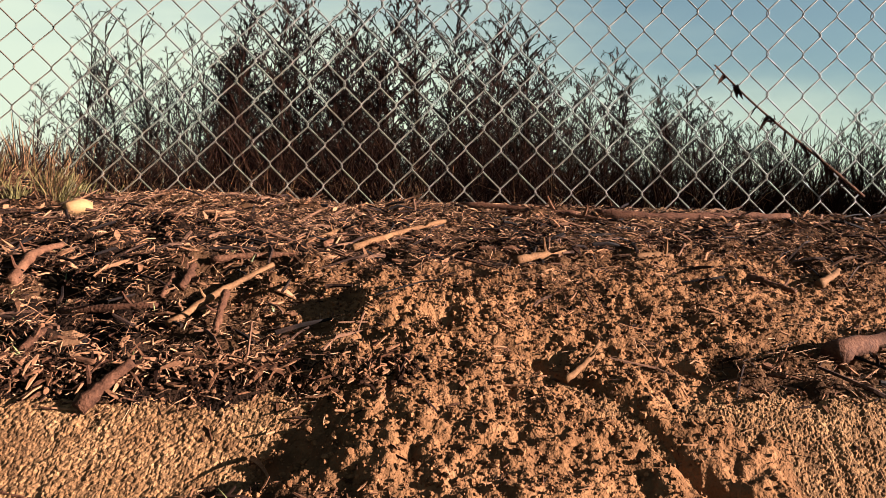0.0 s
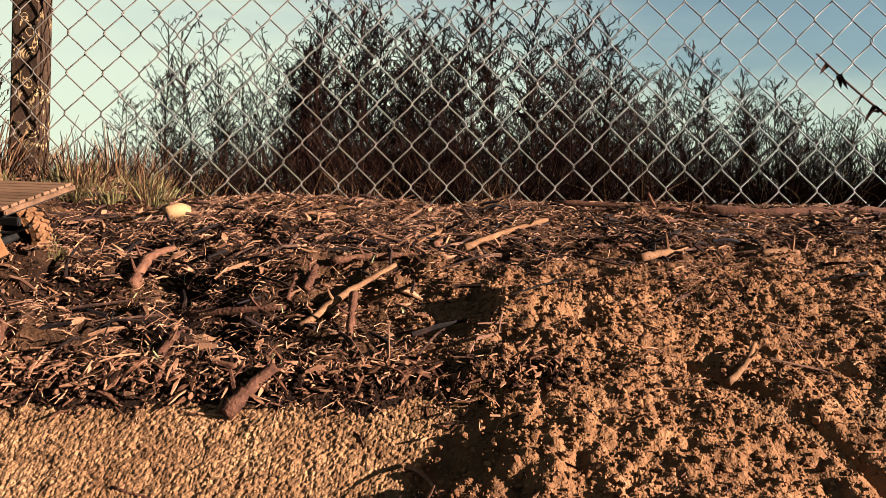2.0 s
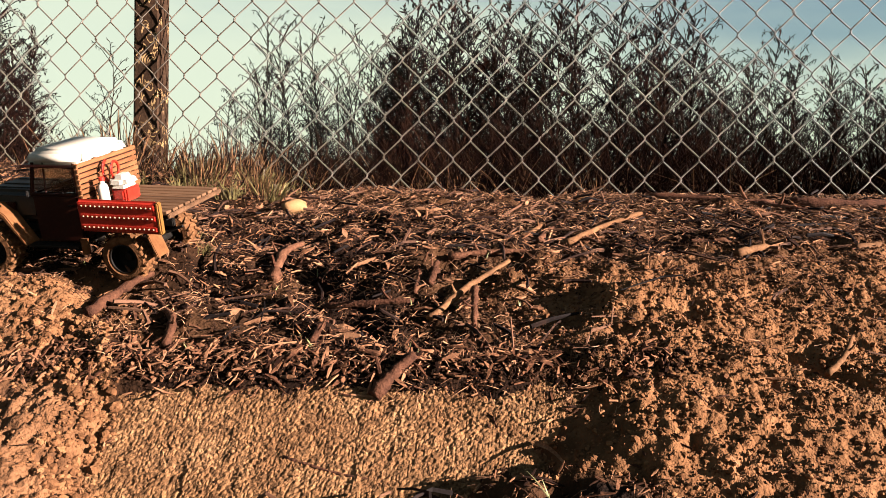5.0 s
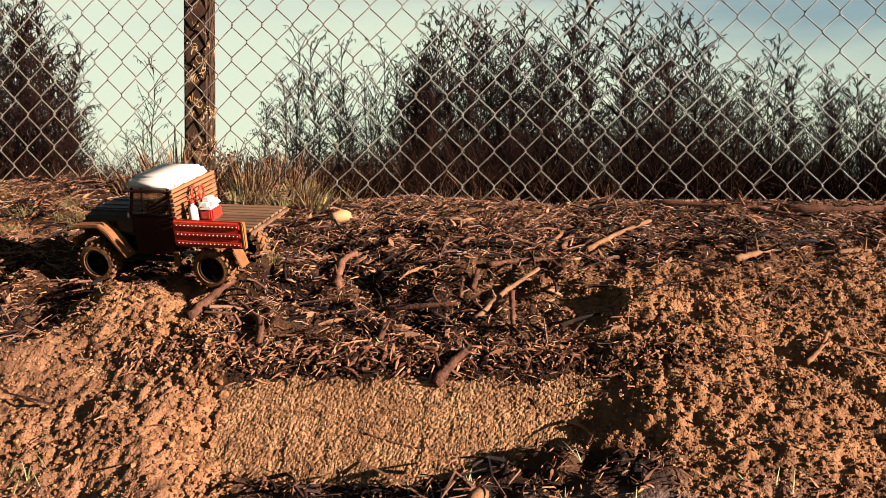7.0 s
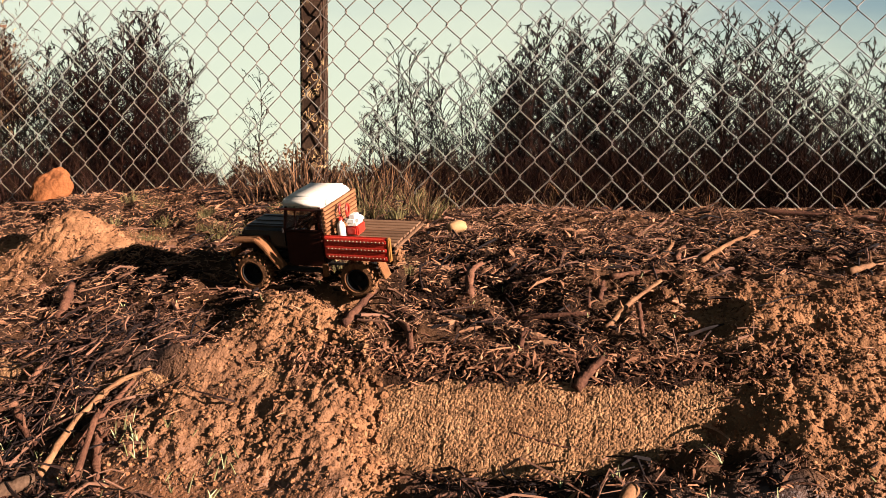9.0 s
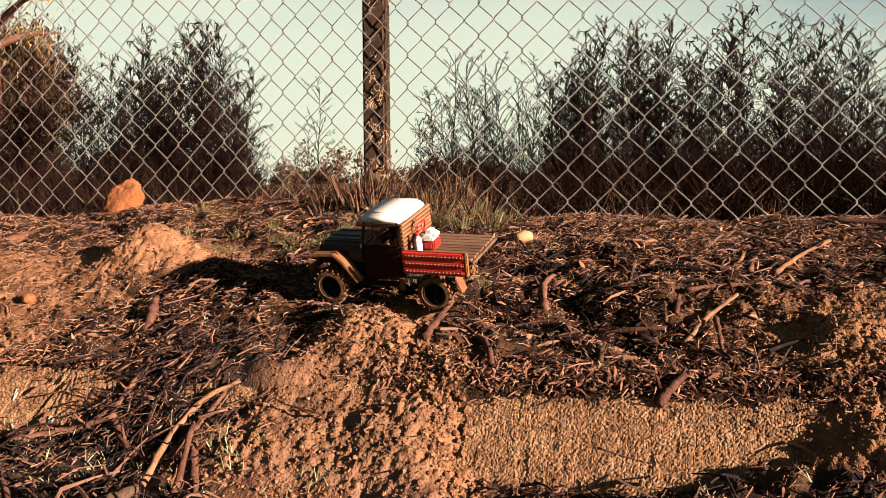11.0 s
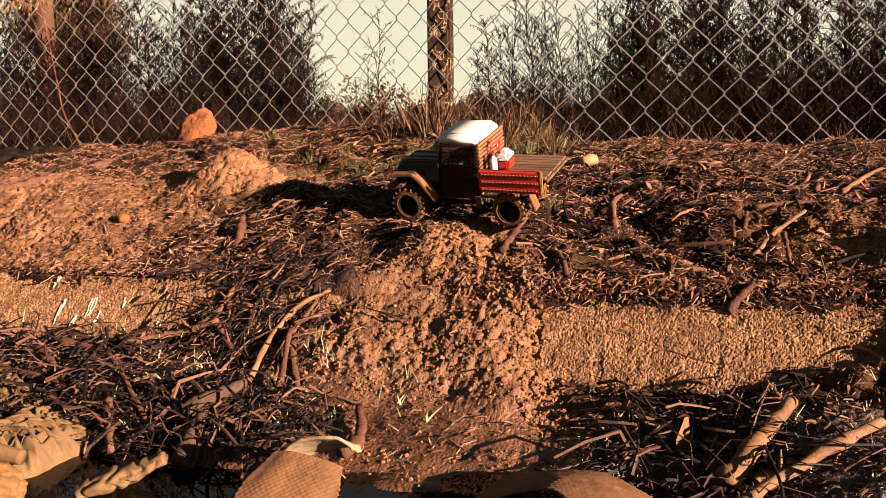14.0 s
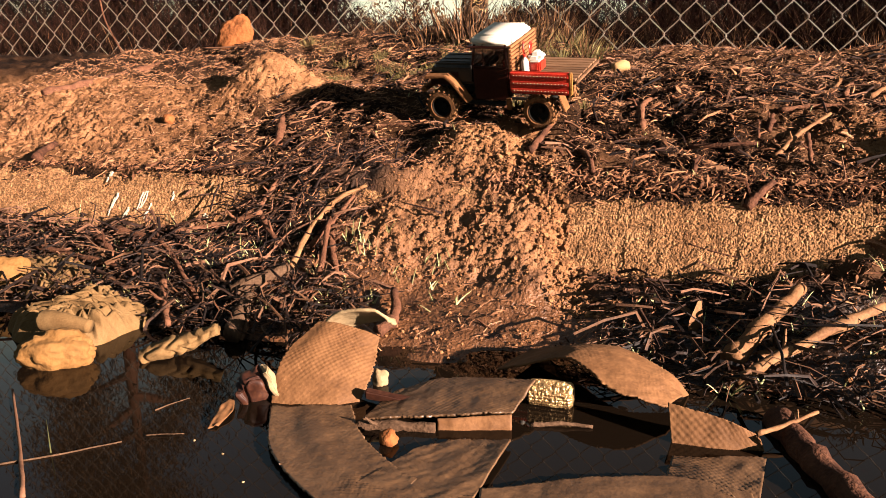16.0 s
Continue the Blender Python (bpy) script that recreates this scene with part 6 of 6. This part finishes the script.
sheet([(-0.235, -1.415, -0.346), (-0.170, -1.376, -0.344), (-0.089, -1.343, -0.345), (-0.032, -1.345, -0.347)],
      [(-0.215, -1.500, -0.349), (-0.150, -1.480, -0.348), (-0.075, -1.440, -0.348), (-0.010, -1.430, -0.349)],
      "brown cardboard lying flat on the water", dimple=0.0005, mat=M_WETCARD, seed=7)


sheet([(-0.480, -1.341, -0.345), (-0.436, -1.411, -0.344), (-0.376, -1.459, -0.344), (-0.305, -1.500, -0.344)],
      [(-0.404, -1.315, -0.345), (-0.366, -1.366, -0.344), (-0.320, -1.403, -0.344), (-0.288, -1.420, -0.344)],
      "floating arc of soaked dimpled cardboard", dimple=0.0006, mat=M_WETCARD, seed=8)
sheet([(-0.097, -1.306, -0.347), (-0.058, -1.296, -0.346), (-0.021, -1.281, -0.347)], [(-0.099, -1.334, -0.349), (-0.059, -1.353, -0.347), (-0.026, -1.356, -0.348)],
      "soaked grey brown cardboard lying in the water", dimple=0.0006, nu=40, mat=M_WETCARD, seed=9)


def foil_cap(x, y):
    t = tagged(empty("foil_ball", pose(x, y, WATER_Z + 0.0115, 0, 90, 4)), "crumpled golden foil lying in the puddle", "foil")
    rng = random.Random(7)
    bm = bmesh.new()
    n = 44
    rings = []
    for h, r in ((-0.022, 0.0095), (-0.020, 0.0122), (-0.008, 0.0128), (0.006, 0.0130), (0.019, 0.0125), (0.022, 0.0100)):
        rings.append([bm.verts.new(((r + (0.0009 if k % 2 else 0) + rng.uniform(-0.0006, 0.0006)) * math.cos(6.283 * k / n),
                                    (r + (0.0009 if k % 2 else 0)) * math.sin(6.283 * k / n) * 0.9, h + rng.uniform(-0.0006, 0.0006))) for k in range(n)])
    for r0, r1 in zip(rings, rings[1:]):
        for k in range(n):
            bm.faces.new((r0[k], r0[(k + 1) % n], r1[(k + 1) % n], r1[k]))
    bm.faces.new(rings[-1])
    bm.faces.new(rings[0][::-1])
    part("skirt", bm, M_FOIL, t)


foil_cap(-0.221, -1.238)


def cloth_heap(cx, cy, sx, sy, h, label, seed, turn=0.0, folds=8):
    """A crumpled cloth: a low drape that thins out at its edge, with long soft folds over it."""
    n = 110
    X, Y = np.meshgrid(np.linspace(-1.15, 1.15, n), np.linspace(-1.15, 1.15, n))
    c, s = math.cos(radians(turn)), math.sin(radians(turn))

    def lie(x, y):
        R = np.hypot(x, y) + 0.22 * vnoise(x * 2 + seed, y * 2, seed)
        body = np.clip(1 - R ** 2, 0, 1)
        warp = 0.8 * vnoise(x * 2, y * 2, 3) + 0.5 * vnoise(x * 4.5, y * 4.5, 13)
        crease = 0.55 * (1 - vnoise(x * 2.2 + 0.9 * y + seed, y * 4.6 + warp, seed + 1) ** 2)
        crease = crease + 0.40 * np.cos((y * 1.0 + 0.35 * x + 0.35 * warp) * 17 + seed) ** 2
        around = np.arctan2(y, x)
        crease = crease + 0.55 * ramp(0.25, 0.8, R) * np.sin(around * 9.0 + 1.2 * warp) ** 2      # ruffles run out to the hem
        wx, wy = cx + sx * x * c - sy * y * s, cy + sx * x * s + sy * y * c
        base = np.maximum(height(wx, wy, False), WATER_Z - 0.004)
        return wx, wy, base + h * body ** 0.75 * (0.40 + 0.50 * crease) - 0.014 * ramp(0.92, 1.12, R)
    t = tagged(empty("cloth", pose(cx, cy, WATER_Z)), label, "cloth")
    inv = t.matrix_basis.inverted()
    wx, wy, wz = lie(X, Y)
    drape = grid_mesh("drape", wx - cx, wy - cy, wz - WATER_Z, M_CLOTH, t)
    rng = random.Random(seed)
    for k in range(folds):
        v = -0.75 + 1.5 * (k + rng.uniform(0.2, 0.8)) / folds
        half = 0.85 * math.sqrt(max(0.1, 1 - v * v)) * rng.uniform(0.55, 1.0)
        u = np.linspace(-half, half, 22)
        vv = v + 0.10 * np.sin(u * rng.uniform(2, 4) + rng.uniform(0, 6)) + 0.25 * u * rng.uniform(-0.6, 0.6)
        px, py, pz = lie(u, vv)
        r = rng.uniform(0.0012, 0.0026)
        radii = [r * (0.35 + 0.65 * math.sin(math.pi * (q + 0.5) / 22)) for q in range(22)]
        part("fold", tube([inv @ Vector(p) for p in zip(px.tolist(), py.tolist(), (pz + r * 0.2).tolist())], radii, 10, True, 0.06, k), M_CLOTH, t, smooth=True)
    return t


cloth_heap(-0.850, -1.215, 0.085, 0.074, 0.052, "crumpled dirty cream cloth at the puddle's edge", 3, 20, 15)


def twisted_rag(points, radii, label):
    """A rag twisted into a strip, gathered in cross folds."""
    path = smooth_path(points, 30)
    n, sides = len(path), 40
    bm = bmesh.new()
    rings = []
    for i, p in enumerate(path):
        u = i / (n - 1)
        q = u * (len(radii) - 1)
        k = min(int(q), len(radii) - 2)
        r = radii[k] + (radii[k + 1] - radii[k]) * (q - k)
        d = (path[min(i + 1, n - 1)] - path[max(i - 1, 0)]).normalized()
        side = d.cross(Vector((0, 0, 1))).normalized()
        up = side.cross(d)
        ring = []
        for j in range(sides):
            a = 6.283 * j / sides
            fold = abs(math.sin(u * 15 + 1.4 * math.sin(a + 5 * u) + 3.0 * noise.noise(Vector((u * 4, math.cos(a), math.sin(a))))))
            rr = r * (0.74 + 0.30 * fold + 0.24 * noise.noise(Vector((u * 7, math.cos(a) * 1.6, math.sin(a) * 1.6))))
            ring.append(bm.verts.new(p + side * math.cos(a) * rr * 1.5 + up * math.sin(a) * rr * 0.75))
        rings.append(ring)
    for r0, r1 in zip(rings, rings[1:]):
        for j in range(sides):
            bm.faces.new((r0[j], r0[(j + 1) % sides], r1[(j + 1) % sides], r1[j]))
    bm.faces.new(rings[0][::-1])
    bm.faces.new(rings[-1])
    tagged(part("rag", bm, M_CLOTH, smooth=True), label, "rag")


twisted_rag([(-0.697, -1.278, -0.348), (-0.672, -1.264, -0.339), (-0.650, -1.246, -0.333), (-0.622, -1.232, -0.320)], (0.010, 0.014, 0.013, 0.008), "small dirty cream rag twisted into folds at the water")
cloth_heap(-1.010, -1.120, 0.075, 0.050, 0.030, "crumpled pale cloth in the brush", 8, -10, 7)


def rough_block(name, c, d, turn, mat, label, category, seed):
    rng = random.Random(seed)
    bm = boxed((0, 0, 0), d, min(d) * 0.16, 3)
    bmesh.ops.subdivide_edges(bm, edges=bm.edges[:], cuts=3, use_grid_fill=True)
    for v in bm.verts:
        v.co += Vector([noise.noise(v.co * 70 + Vector((seed * 7 + k * 9, 0, 0))) for k in range(3)]) * min(d) * 0.16
    ob = part(name, bm, mat)
    ob.matrix_basis = pose(*c, rng.uniform(-12, 12), rng.uniform(-12, 12), turn)
    return tagged(ob, label, category)


foam = stone("foam_lump", (-0.775, -1.300), (0.044, 0.024, 0.026), M_FOAM, "crumbling cream foam lump at the waterline", "foam lump", 2, 5, 0.28, 0.3)
foam.matrix_basis = pose(-0.780, -1.320, WATER_Z + 0.014, 0, 3, 27)
stone("foam_lump", (-1.050, -1.150), (0.030, 0.022, 0.026), M_FOAM, "yellowish foam lump at the shore", "foam lump", 3, 4, 0.4, 0.3)
def wrapper():
    """A crushed carton, dark red outside, its torn white face towards the sun."""
    t = tagged(empty("crushed_carton", pose(-0.503, -1.318, WATER_Z + 0.014, 14, -18, 30)), "crushed dark red carton with a torn white face in the puddle", "carton")
    for name, c, d, mat, label in (("body", (-0.007, 0, 0), (0.026, 0.022, 0.036), M_REDBROWN, ""), ("torn_face", (0.0095, -0.004, 0.003), (0.006, 0.020, 0.034), M_FLAP, "flaking white torn face"),
                                   ("fold", (-0.022, -0.006, -0.004), (0.006, 0.020, 0.028), M_REDBROWN, "")):
        bm = boxed(c, d, min(d) * 0.15, 2)
        bmesh.ops.subdivide_edges(bm, edges=bm.edges[:], cuts=7, use_grid_fill=True)
        for v in bm.verts:
            v.co += Vector([noise.noise(v.co * 90 + Vector((k * 9, 3, 0))) for k in range(3)]) * 0.0042
        part(name, bm, mat, t, label, True)


wrapper()
stick([(-0.382, -1.347), (-0.345, -1.336), (-0.309, -1.327)], 0.0052, M_GREY, "wet brown cane floating under the cardboard", "cane", lift=0.5, taper=0.95, knots=2)
stick([(-0.228, -1.290), (-0.172, -1.274)], 0.0026, M_GREY, "wet brown stick floating beside the cardboard", "stick", lift=0.5, knots=0)
stone("pebble", (-0.340, -1.364), (0.009, 0.008, 0.008), M_LUMP, "wet brown pebble in the water inside the cardboard", "pebble", 15, 3, 0.3, 0.3)
rough_block("plastic_strip", (-0.355, -1.290, -0.345), (0.085, 0.010, 0.010), 8, M_REDBROWN, "dark red strip floating beside the cardboard", "plastic strip", 6)
stone("foam_scrap", (-0.402, -1.252), (0.008, 0.006, 0.009), M_FLAP, "pale scrap behind the cardboard", "scrap", 7, 3, 0.5, 0.2)
sheet([(-0.482, -1.238, -0.300), (-0.455, -1.240, -0.278), (-0.415, -1.236, -0.272), (-0.402, -1.228, -0.283)], [(-0.478, -1.222, -0.316), (-0.450, -1.205, -0.302), (-0.412, -1.200, -0.294), (-0.402, -1.208, -0.298)],
      "pale cream flap of torn carton folded over the cardboard", dimple=0.0, thick=0.003, nu=30, nv=14, name="paper_carton", mat=M_FLAP, seed=12)


def cloth_roll():
    path = smooth_path([(-0.838, -1.284, -0.317), (-0.808, -1.280, -0.316), (-0.776, -1.272, -0.322)], 8)
    bm = tube(path, [0.0105 + 0.0025 * math.cos(i / len(path) * 3.1) for i in range(len(path))], 16, True, 0.05, 4)
    tagged(part("cloth_roll", bm, M_CLOTH, smooth=True), "rolled cream cloth end on the heap", "cloth")


cloth_roll()


def paper_scrap():
    s = Soup()
    p = Vector((-0.100, -1.052, surface(-0.1, -1.052) - 0.002))
    s.chip(p + Vector((0, 0, 0.018)), Vector((0.15, 0.1, 1)).normalized(), Vector((0.8, -0.6, 0)), 0.046, 0.024, 0.0008, 0.12)
    s.chip(p + Vector((-0.010, 0.004, 0.026)), Vector((-0.75, 0.1, 0.5)).normalized(), Vector((0, -0.5, 1)), 0.026, 0.010, 0.0008, 0.1)
    tagged(s.mesh("paper_scrap", M_PALE), "folded tan paper scrap standing among twigs", "paper scrap")


paper_scrap()
stick([(-0.690, -1.112), (-0.660, -1.085), (-0.632, -1.055)], 0.0125, M_GREY, "smooth grey brown curved wood piece", "driftwood", taper=0.55, tilt=(0.004, 0.012), knots=0)
stick([(-0.628, -1.200), (-0.640, -1.165), (-0.652, -1.125)], 0.0115, M_GREY, "grey stump end at the waterline", "driftwood", taper=0.8, tilt=(0.0, 0.010), knots=0)
stick([(-0.650, -1.515), (-0.611, -1.482), (-0.574, -1.444)], 0.0011, M_GREY, "thin reed floating on the puddle", "reed", lift=0.6, knots=0)
stick([(-0.589, -1.382), (-0.582, -1.362), (-0.574, -1.347)], 0.0008, M_GREY, "thin pale stalk floating on the puddle", "reed", lift=0.8, knots=0)
stick([(-0.562, -1.427), (-0.529, -1.412)], 0.0007, M_GREY, "thin pale stalk floating on the puddle", "reed", lift=0.8, knots=0)
stick([(-0.583, -1.545), (-0.660, -1.480), (-0.768, -1.394)], 0.0022, M_TWIG, "dark bent stem lying in the puddle", "stem", lift=0.5, knots=0)


def puddle_bits():
    """A blade of grass, a curled leaf and a few flakes in the water."""
    b = Soup()
    b.blade(Vector((-0.621, -1.481, WATER_Z - 0.004)), Vector((0.02, 0.0, 1)).normalized(), Vector((0.9, -0.4, 0)).normalized(), 0.040, 0.0042, 0.0, 5)
    tagged(b.mesh("green_grass", M_SPROUT), "single yellow green blade standing in the puddle", "grass")
    sheet([(-0.513, -1.398, -0.3475), (-0.522, -1.368, -0.343), (-0.533, -1.335, -0.3465)], [(-0.507, -1.390, -0.3475), (-0.510, -1.362, -0.3465), (-0.530, -1.332, -0.3475)],
          "curled orange brown leaf floating on the puddle", dimple=0.0, thick=0.0008, nu=20, nv=8, name="dead_leaf", mat=M_CARD, seed=21)
    for k, (x, y) in enumerate(((-0.472, -1.431), (-0.512, -1.419), (-0.354, -1.454), (-0.427, -1.464))):
        stone("flake", (x, y), (0.0016, 0.0012, 0.0007), M_FLAP, "tiny pale flake floating on the puddle", "flake", 60 + k, 2, 0.4, 0.4)


puddle_bits()


# ---------------------------------------------------------------- brush and mud before the kerb
def brush():
    """Dark wet twigs heaped between kerb and puddle."""
    rng, s, soaked_twigs = random.Random(91), Soup(), Soup()
    for _ in range(4200):
        if rng.random() < 0.78:
            x, y = rng.uniform(-1.35, -0.50), rng.uniform(-1.19, -0.90)
        else:
            x, y = rng.choice((rng.uniform(-0.20, 0.65), rng.uniform(-0.22, 0.15))), rng.uniform(-1.17, -0.94)
        if float(kerb_y(x)) - y < (0.09 if x < -0.5 or x > 0.2 else 0.130) or max(fans(np.array(x), np.array(y))) > 0.3 and y > -1.04:
            continue
        z = surface(x, y)
        a = rng.uniform(0, 6.283)
        L = rng.uniform(0.012, 0.060) * (1.9 if rng.random() < 0.15 else 1)
        d = Vector((math.cos(a), math.sin(a), rng.gauss(0.12, 0.48) if x < -0.4 else min(0.3, rng.gauss(0.06, 0.2)))).normalized()
        p = Vector((x, y, z + abs(rng.gauss(0, 0.014))))
        w = Vector((rng.gauss(0, 1), rng.gauss(0, 1), abs(rng.gauss(0, 1)))) * L * 0.13
        r = 0.0005 + min(0.0024, rng.expovariate(1 / 0.0008))
        (soaked_twigs if y < -1.07 + rng.gauss(0, 0.02) else s).strand([p - d * L / 2, p - d * L / 6 + w, p + d * L / 5 + w * 0.6, p + d * L / 2], r, r * 0.6, 4)
    for _ in range(900):                                 # debris spilled over the kerb
        x, y = rng.gauss(-0.71, 0.07), rng.uniform(-1.0, -0.74)
        p = Vector((x, y, surface(x, y) + abs(rng.gauss(0, 0.008))))
        a, L = rng.uniform(0, 6.283), rng.uniform(0.012, 0.065)
        d = Vector((math.cos(a), math.sin(a), 0.4 * math.sin(a) + rng.gauss(0.05, 0.3))).normalized()
        k = Vector((rng.gauss(0, 1), rng.gauss(0, 1), abs(rng.gauss(0, 1)))) * L * 0.09
        r = 0.0004 + min(0.0020, rng.expovariate(1 / 0.0006))
        s.strand([p - d * L / 2, p - d * L / 6 + k, p + d * L / 5 + k * 0.6, p + d * L / 2], r, r * 0.6, 4)
    tagged(s.mesh("brushwood", M_TWIG), "tangle of dark wet twigs before the kerb", "brushwood", kind="stuff")
    tagged(soaked_twigs.mesh("soaked_twigs", M_SOAKED), "soaked black brown twigs at the water's edge", "twigs", kind="stuff")
    w = Soup()                                           # longer twigs over the mulch above
    for _ in range(900):
        x, y = rng.uniform(-1.0, 1.0), rng.uniform(-0.80, -0.05)
        if float(clay(np.array(x), np.array(y))) > 0.5 and rng.random() < 0.85:
            continue
        z = surface(x, y)
        a = rng.uniform(0, 6.283)
        L = rng.uniform(0.02, 0.07)
        d = Vector((math.cos(a), math.sin(a), 0.205 * math.sin(a) + rng.gauss(0, 0.25))).normalized()
        p = Vector((x, y, z + 0.006))
        k = Vector((rng.gauss(0, 1), rng.gauss(0, 1), abs(rng.gauss(0, 1)))) * L * 0.06
        r = rng.uniform(0.0009, 0.0026)
        w.strand([p - d * L / 2, p - d * L / 6 + k, p + d * L / 5 + k * 0.5, p + d * L / 2], r, r * 0.6, 5)
    tagged(w.mesh("twigs", M_TWIG), "scattered brown twigs over the mulch", "twigs", kind="stuff")


brush()


def paint_drips():
    """Dried white paint that ran down the kerb's face."""
    rng = random.Random(97)
    for x, y, L in ((-1.042, -0.943, 0.030), (-0.987, -0.930, 0.034), (-1.005, -0.953, 0.016), (-0.967, -0.948, 0.017), (-0.933, -0.919, 0.008), (-1.075, -0.905, 0.009), (-0.854, -0.944, 0.009)):
        s = Soup()
        for _ in range(3):
            q = Vector((x + rng.gauss(0, 0.002), y + rng.gauss(0, 0.004), 0))
            pts = []
            for i in range(6):
                v = (i / 5 - 0.5) * L * 0.7
                px, py = q.x + 0.10 * v + rng.gauss(0, 0.0007), q.y - v
                pts.append(Vector((px, py, surface(px, py) + 0.0026)))
            s.strand(pts, rng.uniform(0.0012, 0.0022), 0.0009, 6)
        tagged(s.mesh("paint_drip", M_DRIP), "streak of dried white paint on the kerb", "paint drip", "paint drips")


M_DRIP = material("dried_white_paint", [(0.13, 0.105, 0.07), (0.21, 0.18, 0.13)], 90, 0.7, 0.4, 0, 300, 0.3, 0.001)
paint_drips()
